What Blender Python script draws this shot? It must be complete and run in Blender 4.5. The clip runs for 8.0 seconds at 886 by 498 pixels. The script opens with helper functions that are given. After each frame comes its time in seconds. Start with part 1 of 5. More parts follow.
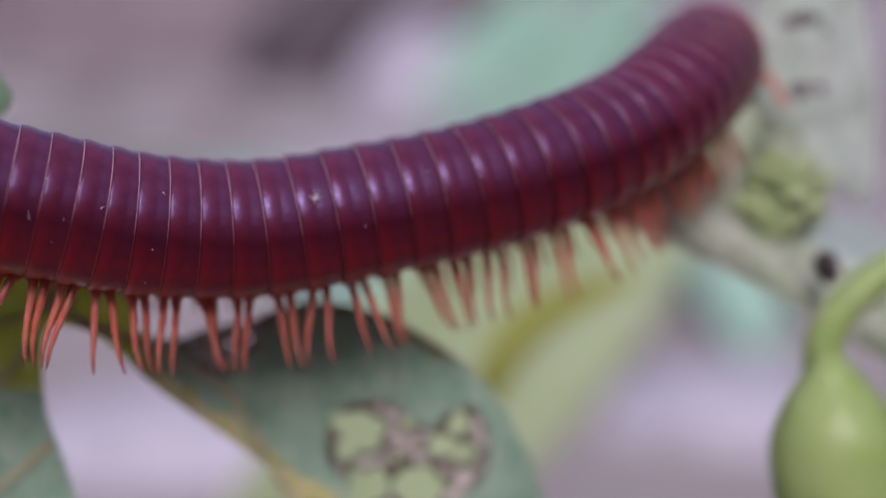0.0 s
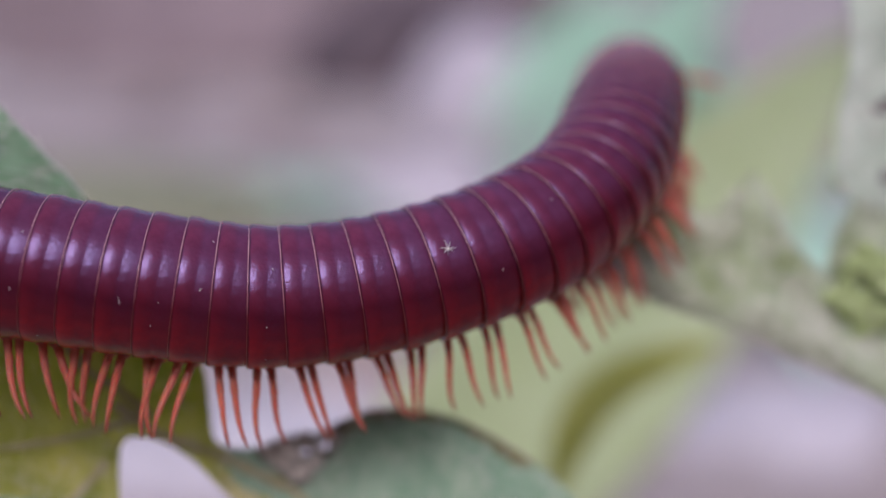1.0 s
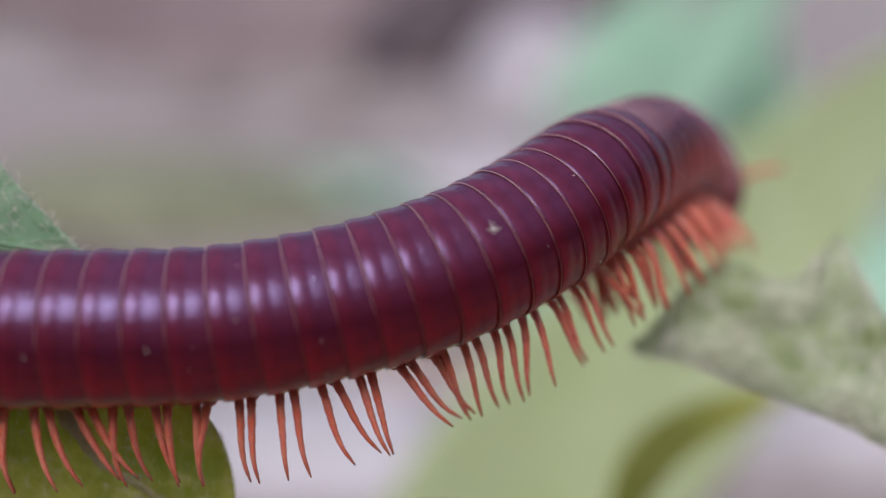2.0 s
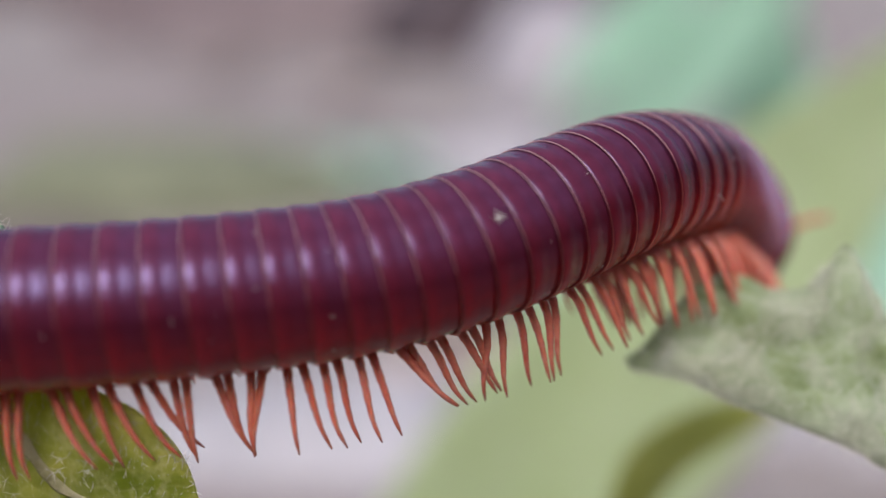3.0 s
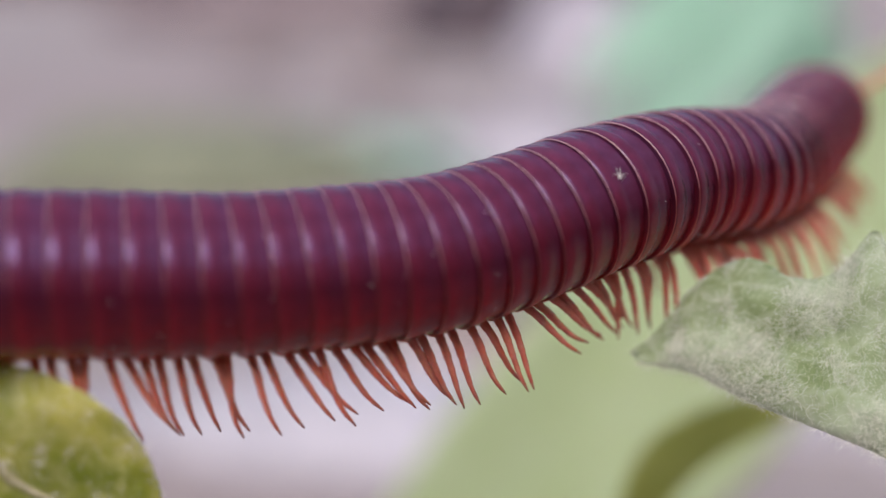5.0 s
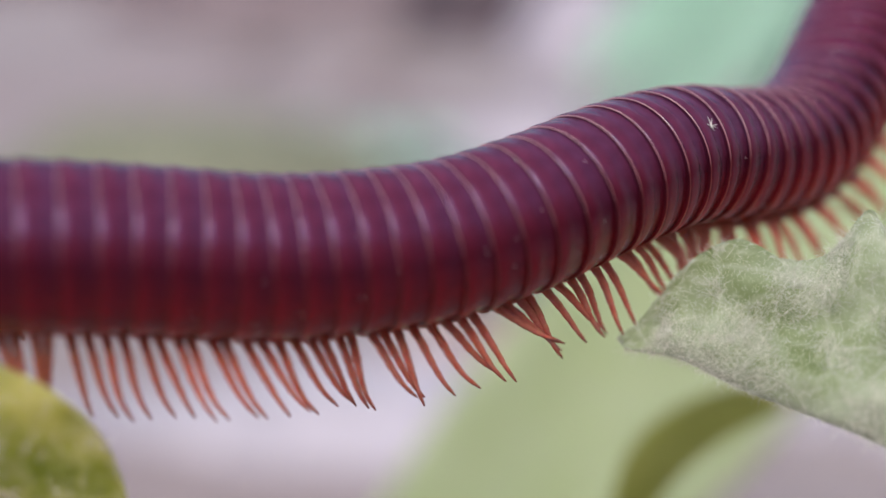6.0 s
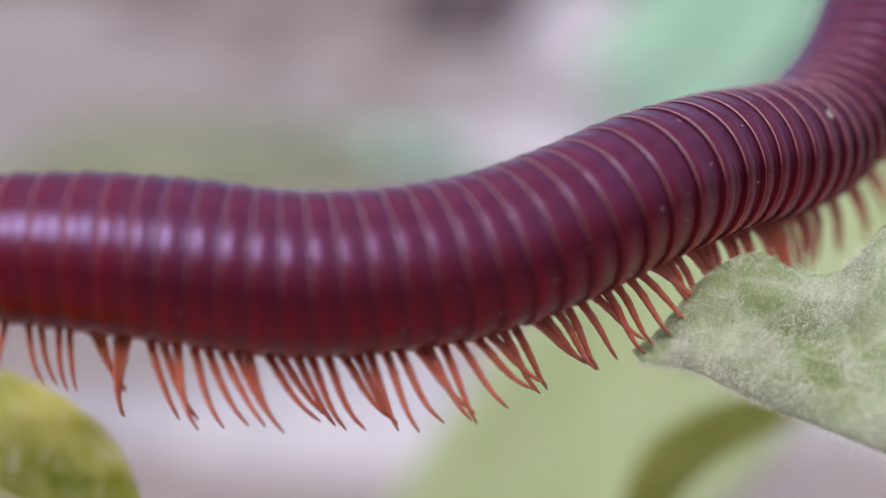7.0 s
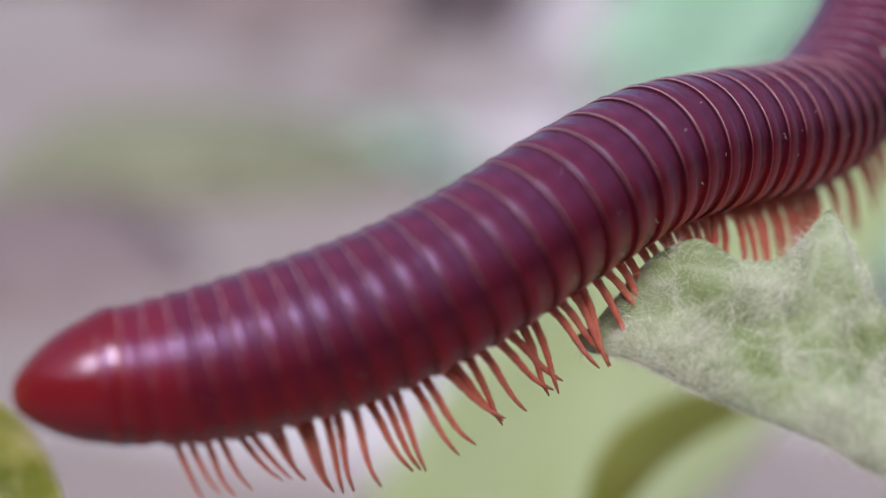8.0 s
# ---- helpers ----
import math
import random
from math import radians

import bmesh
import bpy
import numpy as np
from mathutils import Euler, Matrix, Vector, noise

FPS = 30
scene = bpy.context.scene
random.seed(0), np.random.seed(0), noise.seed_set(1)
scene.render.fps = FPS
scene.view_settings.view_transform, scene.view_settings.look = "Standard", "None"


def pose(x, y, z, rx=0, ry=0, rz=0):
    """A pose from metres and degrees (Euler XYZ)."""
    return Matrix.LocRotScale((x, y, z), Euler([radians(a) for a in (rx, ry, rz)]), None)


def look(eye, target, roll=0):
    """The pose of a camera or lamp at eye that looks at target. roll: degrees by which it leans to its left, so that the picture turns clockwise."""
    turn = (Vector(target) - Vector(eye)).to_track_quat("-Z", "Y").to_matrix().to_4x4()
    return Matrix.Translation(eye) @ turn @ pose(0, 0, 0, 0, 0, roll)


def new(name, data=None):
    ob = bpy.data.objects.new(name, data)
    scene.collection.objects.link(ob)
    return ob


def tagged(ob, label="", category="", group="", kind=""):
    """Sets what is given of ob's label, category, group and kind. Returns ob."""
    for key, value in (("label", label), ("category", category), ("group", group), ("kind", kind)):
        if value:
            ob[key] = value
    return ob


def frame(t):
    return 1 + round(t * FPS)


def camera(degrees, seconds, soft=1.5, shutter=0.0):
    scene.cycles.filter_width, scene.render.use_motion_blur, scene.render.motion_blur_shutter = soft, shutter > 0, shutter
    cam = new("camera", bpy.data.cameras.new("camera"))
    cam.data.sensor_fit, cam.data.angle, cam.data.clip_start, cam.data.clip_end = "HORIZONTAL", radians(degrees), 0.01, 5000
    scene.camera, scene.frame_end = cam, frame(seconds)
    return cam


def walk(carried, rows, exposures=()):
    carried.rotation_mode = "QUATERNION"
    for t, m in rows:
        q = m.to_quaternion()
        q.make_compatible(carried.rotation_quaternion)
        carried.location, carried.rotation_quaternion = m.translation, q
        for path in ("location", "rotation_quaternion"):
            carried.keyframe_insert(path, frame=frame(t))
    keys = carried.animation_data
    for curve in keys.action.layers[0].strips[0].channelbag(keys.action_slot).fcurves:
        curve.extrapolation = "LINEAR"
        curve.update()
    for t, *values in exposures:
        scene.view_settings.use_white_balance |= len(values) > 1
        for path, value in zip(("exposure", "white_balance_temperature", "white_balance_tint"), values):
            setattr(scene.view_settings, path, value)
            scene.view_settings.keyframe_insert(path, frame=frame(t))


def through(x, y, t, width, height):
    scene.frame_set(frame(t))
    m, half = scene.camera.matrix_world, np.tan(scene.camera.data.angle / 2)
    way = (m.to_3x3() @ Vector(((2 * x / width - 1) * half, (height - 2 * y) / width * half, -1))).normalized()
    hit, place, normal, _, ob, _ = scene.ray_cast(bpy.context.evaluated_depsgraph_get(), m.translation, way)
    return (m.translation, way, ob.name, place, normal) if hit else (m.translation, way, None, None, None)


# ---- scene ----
cam = camera(45, 8.0, soft=1.5)
cam.data.dof.use_dof = True
cam.data.dof.focus_distance = 0.0378
cam.data.dof.aperture_fstop = 15.5
walk(cam, [
    (0, look((0.00153, -0.00442, 0.15394), (0.00516, 0.03409, 0.14377), 1.10)),
    (0.1, look((0.00125, -0.00365, 0.15430), (0.00477, 0.03487, 0.14410), 0.89)),
    (0.2, look((0.00107, -0.00371, 0.15706), (0.00462, 0.03484, 0.14702), 1.13)),
    (0.3, look((0.00060, -0.00325, 0.15905), (0.00387, 0.03532, 0.14896), 1.70)),
    (0.4, look((0.00144, -0.00337, 0.15836), (0.00452, 0.03522, 0.14830), 1.00)),
    (0.5, look((0.00208, -0.00276, 0.15635), (0.00495, 0.03584, 0.14625), 0.53)),
    (0.6, look((0.00282, -0.00381, 0.15611), (0.00544, 0.03481, 0.14606), 0.69)),
    (0.7, look((0.00230, -0.00324, 0.15734), (0.00475, 0.03543, 0.14737), 0.40)),
    (0.8, look((0.00240, -0.00113, 0.15743), (0.00439, 0.03756, 0.14747), 0.73)),
    (0.9, look((0.00146, -0.00147, 0.15779), (0.00319, 0.03721, 0.14775), 0.51)),
    (1, look((0.00083, -0.00211, 0.15796), (0.00226, 0.03655, 0.14782), -0.19)),
    (1.2, look((-0.00093, -0.00236, 0.16041), (0.00000, 0.03628, 0.15012), -0.27)),
    (1.5, look((-0.00000, -0.00000, 0.16000), (-0.00008, 0.03862, 0.14958), -0.78)),
    (1.8, look((0.00133, 0.00110, 0.15972), (0.00093, 0.03968, 0.14919), -0.72)),
    (2, look((0.00128, 0.00287, 0.16043), (0.00063, 0.04142, 0.14977), -0.87)),
    (2.1, look((0.00006, 0.00254, 0.16076), (-0.00070, 0.04108, 0.15008), -0.43)),
    (2.2, look((-0.00098, 0.00287, 0.15952), (-0.00173, 0.04142, 0.14885), -0.15)),
    (3.3, look((0.00395, 0.00587, 0.16114), (0.00258, 0.04409, 0.14941), -1.02)),
    (3.5, look((0.00435, 0.00586, 0.16065), (0.00293, 0.04402, 0.14877), -0.86)),
    (3.9, look((0.00505, 0.00614, 0.16021), (0.00322, 0.04436, 0.14857), -0.67)),
    (4, look((0.00545, 0.00674, 0.15958), (0.00376, 0.04492, 0.14777), -0.31)),
    (4.2, look((0.00440, 0.00681, 0.16059), (0.00245, 0.04502, 0.14892), -0.68)),
    (5.3, look((0.00390, 0.00921, 0.15939), (0.00134, 0.04734, 0.14756), -0.65)),
    (5.5, look((0.00418, 0.00932, 0.15943), (0.00160, 0.04742, 0.14754), -0.96)),
    (6, look((0.00468, 0.01009, 0.15878), (0.00224, 0.04819, 0.14682), -1.07)),
    (6.2, look((0.00408, 0.01016, 0.15993), (0.00159, 0.04828, 0.14804), -0.95)),
    (6.5, look((0.00429, 0.01057, 0.16007), (0.00179, 0.04870, 0.14823), -0.90)),
    (6.8, look((0.00473, 0.01014, 0.15826), (0.00220, 0.04824, 0.14635), -0.94)),
    (7, look((0.00411, 0.01023, 0.15905), (0.00163, 0.04835, 0.14718), -0.67)),
    (7.3, look((0.00457, 0.01009, 0.15969), (0.00197, 0.04819, 0.14778), -0.96)),
    (7.5, look((0.00589, 0.01139, 0.15964), (0.00325, 0.04951, 0.14780), -0.98)),
    (7.7, look((0.00692, 0.01244, 0.15868), (0.00427, 0.05052, 0.14673), -0.99)),
    (8, look((0.00650, 0.01094, 0.15866), (0.00390, 0.04897, 0.14652), -0.83)),
], exposures=[(0, -0.33, 6250, 29), (1.0, -0.23, 6350, 28), (1.5, -0.23, 6550, 20), (3.5, -0.07, 6700, 13), (5.5, 0.0, 6650, 19), (8, 0.02, 6570, 17)])

# ---- light: shade under an overcast sky ----
SUN_EL, SUN_AZ = 52.0, 190.0
sky_world = bpy.data.worlds.new("overcast_sky")
scene.world = sky_world
sky_world.use_nodes = True
wn = sky_world.node_tree.nodes
sky = wn.new("ShaderNodeTexSky")
sky.sky_type = "NISHITA"
sky.sun_disc = False
sky.sun_elevation = radians(SUN_EL)
sky.sun_rotation = radians(SUN_AZ)
sky.air_density, sky.dust_density, sky.ozone_density = 1.0, 3.0, 2.0
wn["Background"].inputs["Strength"].default_value = 0.15
sky_world.node_tree.links.new(sky.outputs["Color"], wn["Background"].inputs["Color"])
sun = new("sun", bpy.data.lights.new("sun", "SUN"))
sun.data.energy = 2.6
sun.data.angle = radians(25)
sun.data.color = (1.0, 0.985, 0.97)
sun.matrix_basis = look((0, 0, 2), Vector((0, 0, 2)) - Vector((
    math.sin(radians(SUN_AZ)) * math.cos(radians(SUN_EL)),
    math.cos(radians(SUN_AZ)) * math.cos(radians(SUN_EL)), math.sin(radians(SUN_EL)))))

MM = 0.001
rng = random.Random(7)


# ---- materials ----
class Mat:
    """A node material with a Principled shader, mottled in two scales."""

    def __init__(self, name, rough=0.5, spec=0.5, coat=0.0, metallic=0.0):
        self.m = bpy.data.materials.new(name)
        self.m.use_nodes = True
        self.n, self.l = self.m.node_tree.nodes, self.m.node_tree.links
        self.p = self.n["Principled BSDF"]
        self.p.inputs["Roughness"].default_value = rough
        self.p.inputs["Specular IOR Level"].default_value = spec
        self.p.inputs["Coat Weight"].default_value = coat
        self.p.inputs["Metallic"].default_value = metallic
        self.co = self.n.new("ShaderNodeTexCoord").outputs["Object"]

    def noise(self, scale, detail=4.0, rough=0.6, stretch=None):
        t = self.n.new("ShaderNodeTexNoise")
        t.inputs["Scale"].default_value = scale
        t.inputs["Detail"].default_value = detail
        t.inputs["Roughness"].default_value = rough
        src = self.co
        if stretch:
            mp = self.n.new("ShaderNodeMapping")
            mp.inputs["Scale"].default_value = stretch
            self.l.new(src, mp.inputs["Vector"])
            src = mp.outputs["Vector"]
        self.l.new(src, t.inputs["Vector"])
        return t.outputs["Fac"]

    def voronoi(self, scale, feature="F1", rand=1.0):
        t = self.n.new("ShaderNodeTexVoronoi")
        t.feature = feature
        t.inputs["Scale"].default_value = scale
        t.inputs["Randomness"].default_value = rand
        self.l.new(self.co, t.inputs["Vector"])
        return t.outputs["Distance"]

    def ramp(self, fac, stops):
        r = self.n.new("ShaderNodeValToRGB")
        e = r.color_ramp.elements
        for i, (pos, col) in enumerate(stops):
            el = e[i] if i < 2 else e.new(pos)
            el.position = pos
            el.color = (*col, 1)
        self.l.new(fac, r.inputs["Fac"])
        return r.outputs["Color"]

    def mix(self, fac, a, b, mode="MIX"):
        x = self.n.new("ShaderNodeMix")
        x.data_type, x.blend_type = "RGBA", mode
        for sock, v in ((x.inputs[0], fac), (x.inputs[6], a), (x.inputs[7], b)):
            if isinstance(v, (int, float)):
                sock.default_value = v
            elif isinstance(v, tuple):
                sock.default_value = (*v, 1)
            else:
                self.l.new(v, sock)
        return x.outputs[2]

    def math(self, op, a, b=0.0, c=0.0):
        x = self.n.new("ShaderNodeMath")
        x.operation = op
        for sock, v in zip(x.inputs, (a, b, c)):
            if isinstance(v, (int, float)):
                sock.default_value = v
            else:
                self.l.new(v, sock)
        return x.outputs[0]

    def axis(self, i):
        s = self.n.new("ShaderNodeSeparateXYZ")
        self.l.new(self.co, s.inputs[0])
        return s.outputs[i]

    def random(self):
        return self.n.new("ShaderNodeObjectInfo").outputs["Random"]

    def island(self):
        return self.n.new("ShaderNodeNewGeometry").outputs["Random Per Island"]

    def color(self, c):
        if isinstance(c, tuple):
            self.p.inputs["Base Color"].default_value = (*c, 1)
        else:
            self.l.new(c, self.p.inputs["Base Color"])
        return self

    def bump(self, height, dist, strength=0.6):
        b = self.n.new("ShaderNodeBump")
        b.inputs["Strength"].default_value = strength
        b.inputs["Distance"].default_value = dist
        self.l.new(height, b.inputs["Height"])
        self.l.new(b.outputs["Normal"], self.p.inputs["Normal"])
        return self

    def rough(self, fac, lo, hi):
        r = self.n.new("ShaderNodeMapRange")
        r.inputs["To Min"].default_value, r.inputs["To Max"].default_value = lo, hi
        self.l.new(fac, r.inputs["Value"])
        self.l.new(r.outputs[0], self.p.inputs["Roughness"])
        return self

    def sss(self, weight, radius, scale):
        self.p.inputs["Subsurface Weight"].default_value = weight
        self.p.inputs["Subsurface Radius"].default_value = radius
        self.p.inputs["Subsurface Scale"].default_value = scale
        return self

    def glow_through(self, weight, col):
        """Lets light through a thin sheet, as a leaf does."""
        t = self.n.new("ShaderNodeBsdfTranslucent")
        if isinstance(col, tuple):
            t.inputs["Color"].default_value = (*col, 1)
        else:
            self.l.new(col, t.inputs["Color"])
        s = self.n.new("ShaderNodeMixShader")
        s.inputs["Fac"].default_value = weight
        out = self.n["Material Output"]
        self.l.new(self.p.outputs["BSDF"], s.inputs[1])
        self.l.new(t.outputs["BSDF"], s.inputs[2])
        self.l.new(s.outputs[0], out.inputs["Surface"])
        return self


def mottled(name, a, b, scale, fine, rough=0.6, bump=0.0, **kw):
    """Two colours mixed by a coarse noise, broken by a fine one."""
    m = Mat(name, rough, **kw)
    f = m.noise(fine, 3)
    c = m.mix(m.ramp(m.noise(scale, 4), [(0.35, (0, 0, 0)), (0.65, (1, 1, 1))]), a, b)
    c = m.mix(0.35, c, m.ramp(f, [(0.3, (0.3, 0.3, 0.3)), (0.7, (0.75, 0.75, 0.75))]), "OVERLAY")
    m.color(c)
    if bump:
        m.bump(f, bump)
    return m


def shell_material(name, red, hue=(0.30, 0.012, 0.008)):
    """Glossy maroon shell, red below; sky sheen on the back is painted mauve, shade on the flanks dark brown. red: how
    clear and red it is.
    """
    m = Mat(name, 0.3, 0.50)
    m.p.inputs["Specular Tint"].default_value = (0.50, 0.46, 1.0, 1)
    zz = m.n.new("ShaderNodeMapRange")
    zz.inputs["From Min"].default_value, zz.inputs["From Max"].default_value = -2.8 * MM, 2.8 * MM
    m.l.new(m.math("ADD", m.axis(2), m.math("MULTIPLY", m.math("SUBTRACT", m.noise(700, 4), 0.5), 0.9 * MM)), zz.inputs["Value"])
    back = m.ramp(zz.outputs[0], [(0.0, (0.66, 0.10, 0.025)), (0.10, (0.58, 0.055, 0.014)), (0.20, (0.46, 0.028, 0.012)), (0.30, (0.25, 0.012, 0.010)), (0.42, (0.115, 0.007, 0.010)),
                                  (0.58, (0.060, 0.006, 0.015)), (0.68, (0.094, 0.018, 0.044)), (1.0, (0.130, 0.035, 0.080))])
    # the hind part of each ring is clearer and redder, the front part darker
    xr = m.n.new("ShaderNodeMapRange")
    xr.inputs["From Min"].default_value, xr.inputs["From Max"].default_value = -0.62 * MM, 0.62 * MM
    m.l.new(m.math("ADD", m.axis(0), m.math("MULTIPLY", m.math("SUBTRACT", m.noise(1500, 3), 0.5), 0.18 * MM)), xr.inputs["Value"])
    band = m.ramp(xr.outputs[0], [(0.0, (0.42, 0.42, 0.46)), (0.035, (0.60, 0.55, 0.58)), (0.08, (1.18, 0.90, 0.84)), (0.15, (1.18, 0.86, 0.80)), (0.44, (1.08, 0.90, 0.86)), (0.56, (0.90, 0.98, 1.0)), (1.0, (0.92, 1.02, 1.06))])
    back = m.mix(1.0, back, band, "MULTIPLY")
    n1 = m.noise(900, 5)
    n2 = m.noise(7000, 3)
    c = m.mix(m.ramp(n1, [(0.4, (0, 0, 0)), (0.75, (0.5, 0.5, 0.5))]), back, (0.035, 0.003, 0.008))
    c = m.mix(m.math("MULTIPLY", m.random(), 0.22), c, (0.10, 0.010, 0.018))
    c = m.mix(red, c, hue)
    m.color(c)
    m.rough(n1, 0.18, 0.30)
    m.p.inputs["Coat Weight"].default_value = 0.06
    m.p.inputs["Coat Roughness"].default_value = 0.22
    m.p.inputs["Coat Tint"].default_value = (0.95, 0.92, 1.0, 1)
    fine = m.math("ADD", m.math("MULTIPLY", n2, 0.5), m.noise(2600, 4))
    m.bump(fine, 0.05 * MM, 0.5)
    m.sss(0.10, (1.0, 0.10, 0.07), 0.6 * MM)
    return m.m


def rim_material():
    """The hind rim of a ring: pinkish amber, with light on the back and shade on the flanks painted in, as the shell.
    """
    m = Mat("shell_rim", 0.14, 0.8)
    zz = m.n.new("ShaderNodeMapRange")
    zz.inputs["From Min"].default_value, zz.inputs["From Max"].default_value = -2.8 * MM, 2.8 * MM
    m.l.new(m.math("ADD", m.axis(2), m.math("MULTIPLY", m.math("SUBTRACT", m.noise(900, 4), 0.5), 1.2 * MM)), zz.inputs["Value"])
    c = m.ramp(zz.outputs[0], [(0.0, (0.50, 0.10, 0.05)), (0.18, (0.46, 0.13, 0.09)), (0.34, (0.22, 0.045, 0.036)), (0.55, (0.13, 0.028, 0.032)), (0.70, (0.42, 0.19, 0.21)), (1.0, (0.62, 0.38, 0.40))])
    n = m.noise(2500, 4)
    m.color(m.mix(m.math("MULTIPLY", n, 0.3), c, (0.10, 0.012, 0.014)))
    m.bump(n, 0.04 * MM, 0.4)
    return m.m


def leg_material():
    """Orange-red legs, banded darker at the joints, brown at the claw."""
    m = Mat("leg_amber", 0.24, 0.55)
    n, f = m.noise(1800, 4), m.noise(6000, 3)
    c = m.mix(m.ramp(n, [(0.35, (0, 0, 0)), (0.65, (1, 1, 1))]), (0.58, 0.145, 0.108), (0.72, 0.27, 0.20))
    c = m.mix(m.math("MULTIPLY", m.random(), 0.45), c, (0.46, 0.080, 0.048))
    zz = m.n.new("ShaderNodeMapRange")
    zz.inputs["From Min"].default_value, zz.inputs["From Max"].default_value = -3.6 * MM, -2.7 * MM
    m.l.new(m.axis(2), zz.inputs["Value"])
    c = m.mix(m.ramp(zz.outputs[0], [(0.0, (0.75, 0.75, 0.75)), (1.0, (0, 0, 0))]), c, (0.10, 0.020, 0.015))
    c = m.mix(m.ramp(f, [(0.5, (0, 0, 0)), (0.8, (0.5, 0.5, 0.5))]), c, (0.62, 0.24, 0.12))
    m.color(c)
    m.bump(f, 0.04 * MM, 0.5)
    m.sss(0.5, (1.0, 0.3, 0.12), 0.4 * MM)
    return m.m


def amber_material(name, a, b, rough=0.35, sss=0.3, gloss=0.55):
    m = Mat(name, rough, gloss)
    m.p.inputs["Specular Tint"].default_value = (0.8, 0.72, 1.0, 1)
    n = m.noise(2500, 4)
    c = m.mix(n, a, b)
    m.color(c)
    m.bump(n, 0.04 * MM, 0.4)
    m.sss(sss, (1.0, 0.25, 0.1), 0.4 * MM)
    return m.m


def leaf_material(name, a, b, vein, scale, through=0.3, thru_col=(0.2, 0.32, 0.06), rough=0.55, fuzz=0.0, lines=0.22, fibres=0.0):
    m = Mat(name, rough, 0.3)
    n1, n2 = m.noise(scale, 5), m.noise(scale * 7, 4)
    c = m.mix(m.ramp(n1, [(0.38, (0, 0, 0)), (0.62, (1, 1, 1))]), a, b)
    cell = m.voronoi(scale * 3.2, "DISTANCE_TO_EDGE")
    net = m.ramp(m.math("ADD", cell, m.math("MULTIPLY", n2, 0.10)), [(0.03, (1, 1, 1)), (0.14, (0, 0, 0))])
    c = m.mix(m.math("MULTIPLY", net, lines), c, vein)
    c = m.mix(m.ramp(n2, [(0.55, (0, 0, 0)), (0.8, (0.5, 0.5, 0.5))]), c, vein)
    if fibres:
        # pale felted hairs that lie along the blade
        n3 = m.noise(1500, 5, 0.7, stretch=(1.0, 0.30, 1.0))
        c = m.mix(m.math("MULTIPLY", m.ramp(n3, [(0.50, (0, 0, 0)), (0.66, (1, 1, 1))]), fibres), c, vein)
    m.color(c)
    m.bump(m.math("ADD", n2, m.math("MULTIPLY", cell, 1.2)), 0.12 * MM, 0.6)
    if fuzz:
        m.p.inputs["Sheen Weight"].default_value = fuzz
        m.p.inputs["Sheen Roughness"].default_value = 0.6
    m.glow_through(through, thru_col)
    return m.m


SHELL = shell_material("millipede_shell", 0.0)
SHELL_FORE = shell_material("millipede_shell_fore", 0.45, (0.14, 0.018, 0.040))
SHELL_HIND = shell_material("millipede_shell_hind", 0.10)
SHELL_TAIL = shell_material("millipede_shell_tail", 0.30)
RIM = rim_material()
LEG = leg_material()
HEADM = amber_material("head_maroon", (0.15, 0.010, 0.028), (0.22, 0.020, 0.042), 0.45, 0.06, 0.14)
TAILM = amber_material("tail_red", (0.13, 0.007, 0.012), (0.20, 0.012, 0.016), 0.18, 0.05, 0.7)
BELLY = amber_material("belly_amber", (0.46, 0.085, 0.058), (0.62, 0.18, 0.12), 0.45, 0.35)
EYE = Mat("eye_black", 0.2).color((0.01, 0.008, 0.01)).m
HAIR = Mat("white_hair", 0.5).color((0.78, 0.76, 0.68)).m
WOOL = Mat("leaf_wool", 0.7)
WOOL = WOOL.color(WOOL.ramp(WOOL.island(), [(0.0, (0.66, 0.62, 0.48)), (0.2, (0.76, 0.80, 0.66)), (1.0, (0.90, 0.92, 0.84))])).m
MITE = amber_material("mite_red", (0.22, 0.012, 0.008), (0.4, 0.03, 0.015), 0.15, 0.2)
BLADE = leaf_material("eaten_leaf_green", (0.17, 0.34, 0.22), (0.29, 0.47, 0.32), (0.56, 0.66, 0.48), 420, 0.15, fuzz=0.1, fibres=0.35)
YELLOW = leaf_material("leaf_margin_yellow", (0.36, 0.38, 0.10), (0.62, 0.58, 0.23), (0.80, 0.74, 0.48), 600, 0.2, (0.5, 0.46, 0.08), lines=0.2, fibres=0.8)
OLD = leaf_material("old_leaf_green", (0.16, 0.21, 0.025), (0.56, 0.53, 0.13), (0.80, 0.74, 0.42), 300, 0.45, (0.80, 0.86, 0.18), lines=0.22, fibres=0.55)
BROWNED = leaf_material("browned_margin", (0.20, 0.17, 0.07), (0.28, 0.28, 0.14), (0.42, 0.40, 0.24), 700, 0.3, (0.2, 0.18, 0.05))
VEIN = leaf_material("pale_vein", (0.42, 0.40, 0.19), (0.58, 0.54, 0.34), (0.7, 0.66, 0.48), 900, 0.3, (0.5, 0.46, 0.16))
TISSUE = mottled("dead_leaf_tissue", (0.34, 0.29, 0.23), (0.70, 0.66, 0.57), 1500, 6000, 0.8, 0.15 * MM).m
SCORCH = mottled("scorched_rim", (0.020, 0.016, 0.012), (0.10, 0.075, 0.05), 2500, 7000, 0.8, 0.15 * MM).m
BLUEGREEN = leaf_material("young_leaf_green", (0.12, 0.27, 0.14), (0.22, 0.40, 0.25), (0.48, 0.60, 0.45), 520, 0.25, fuzz=0.3)
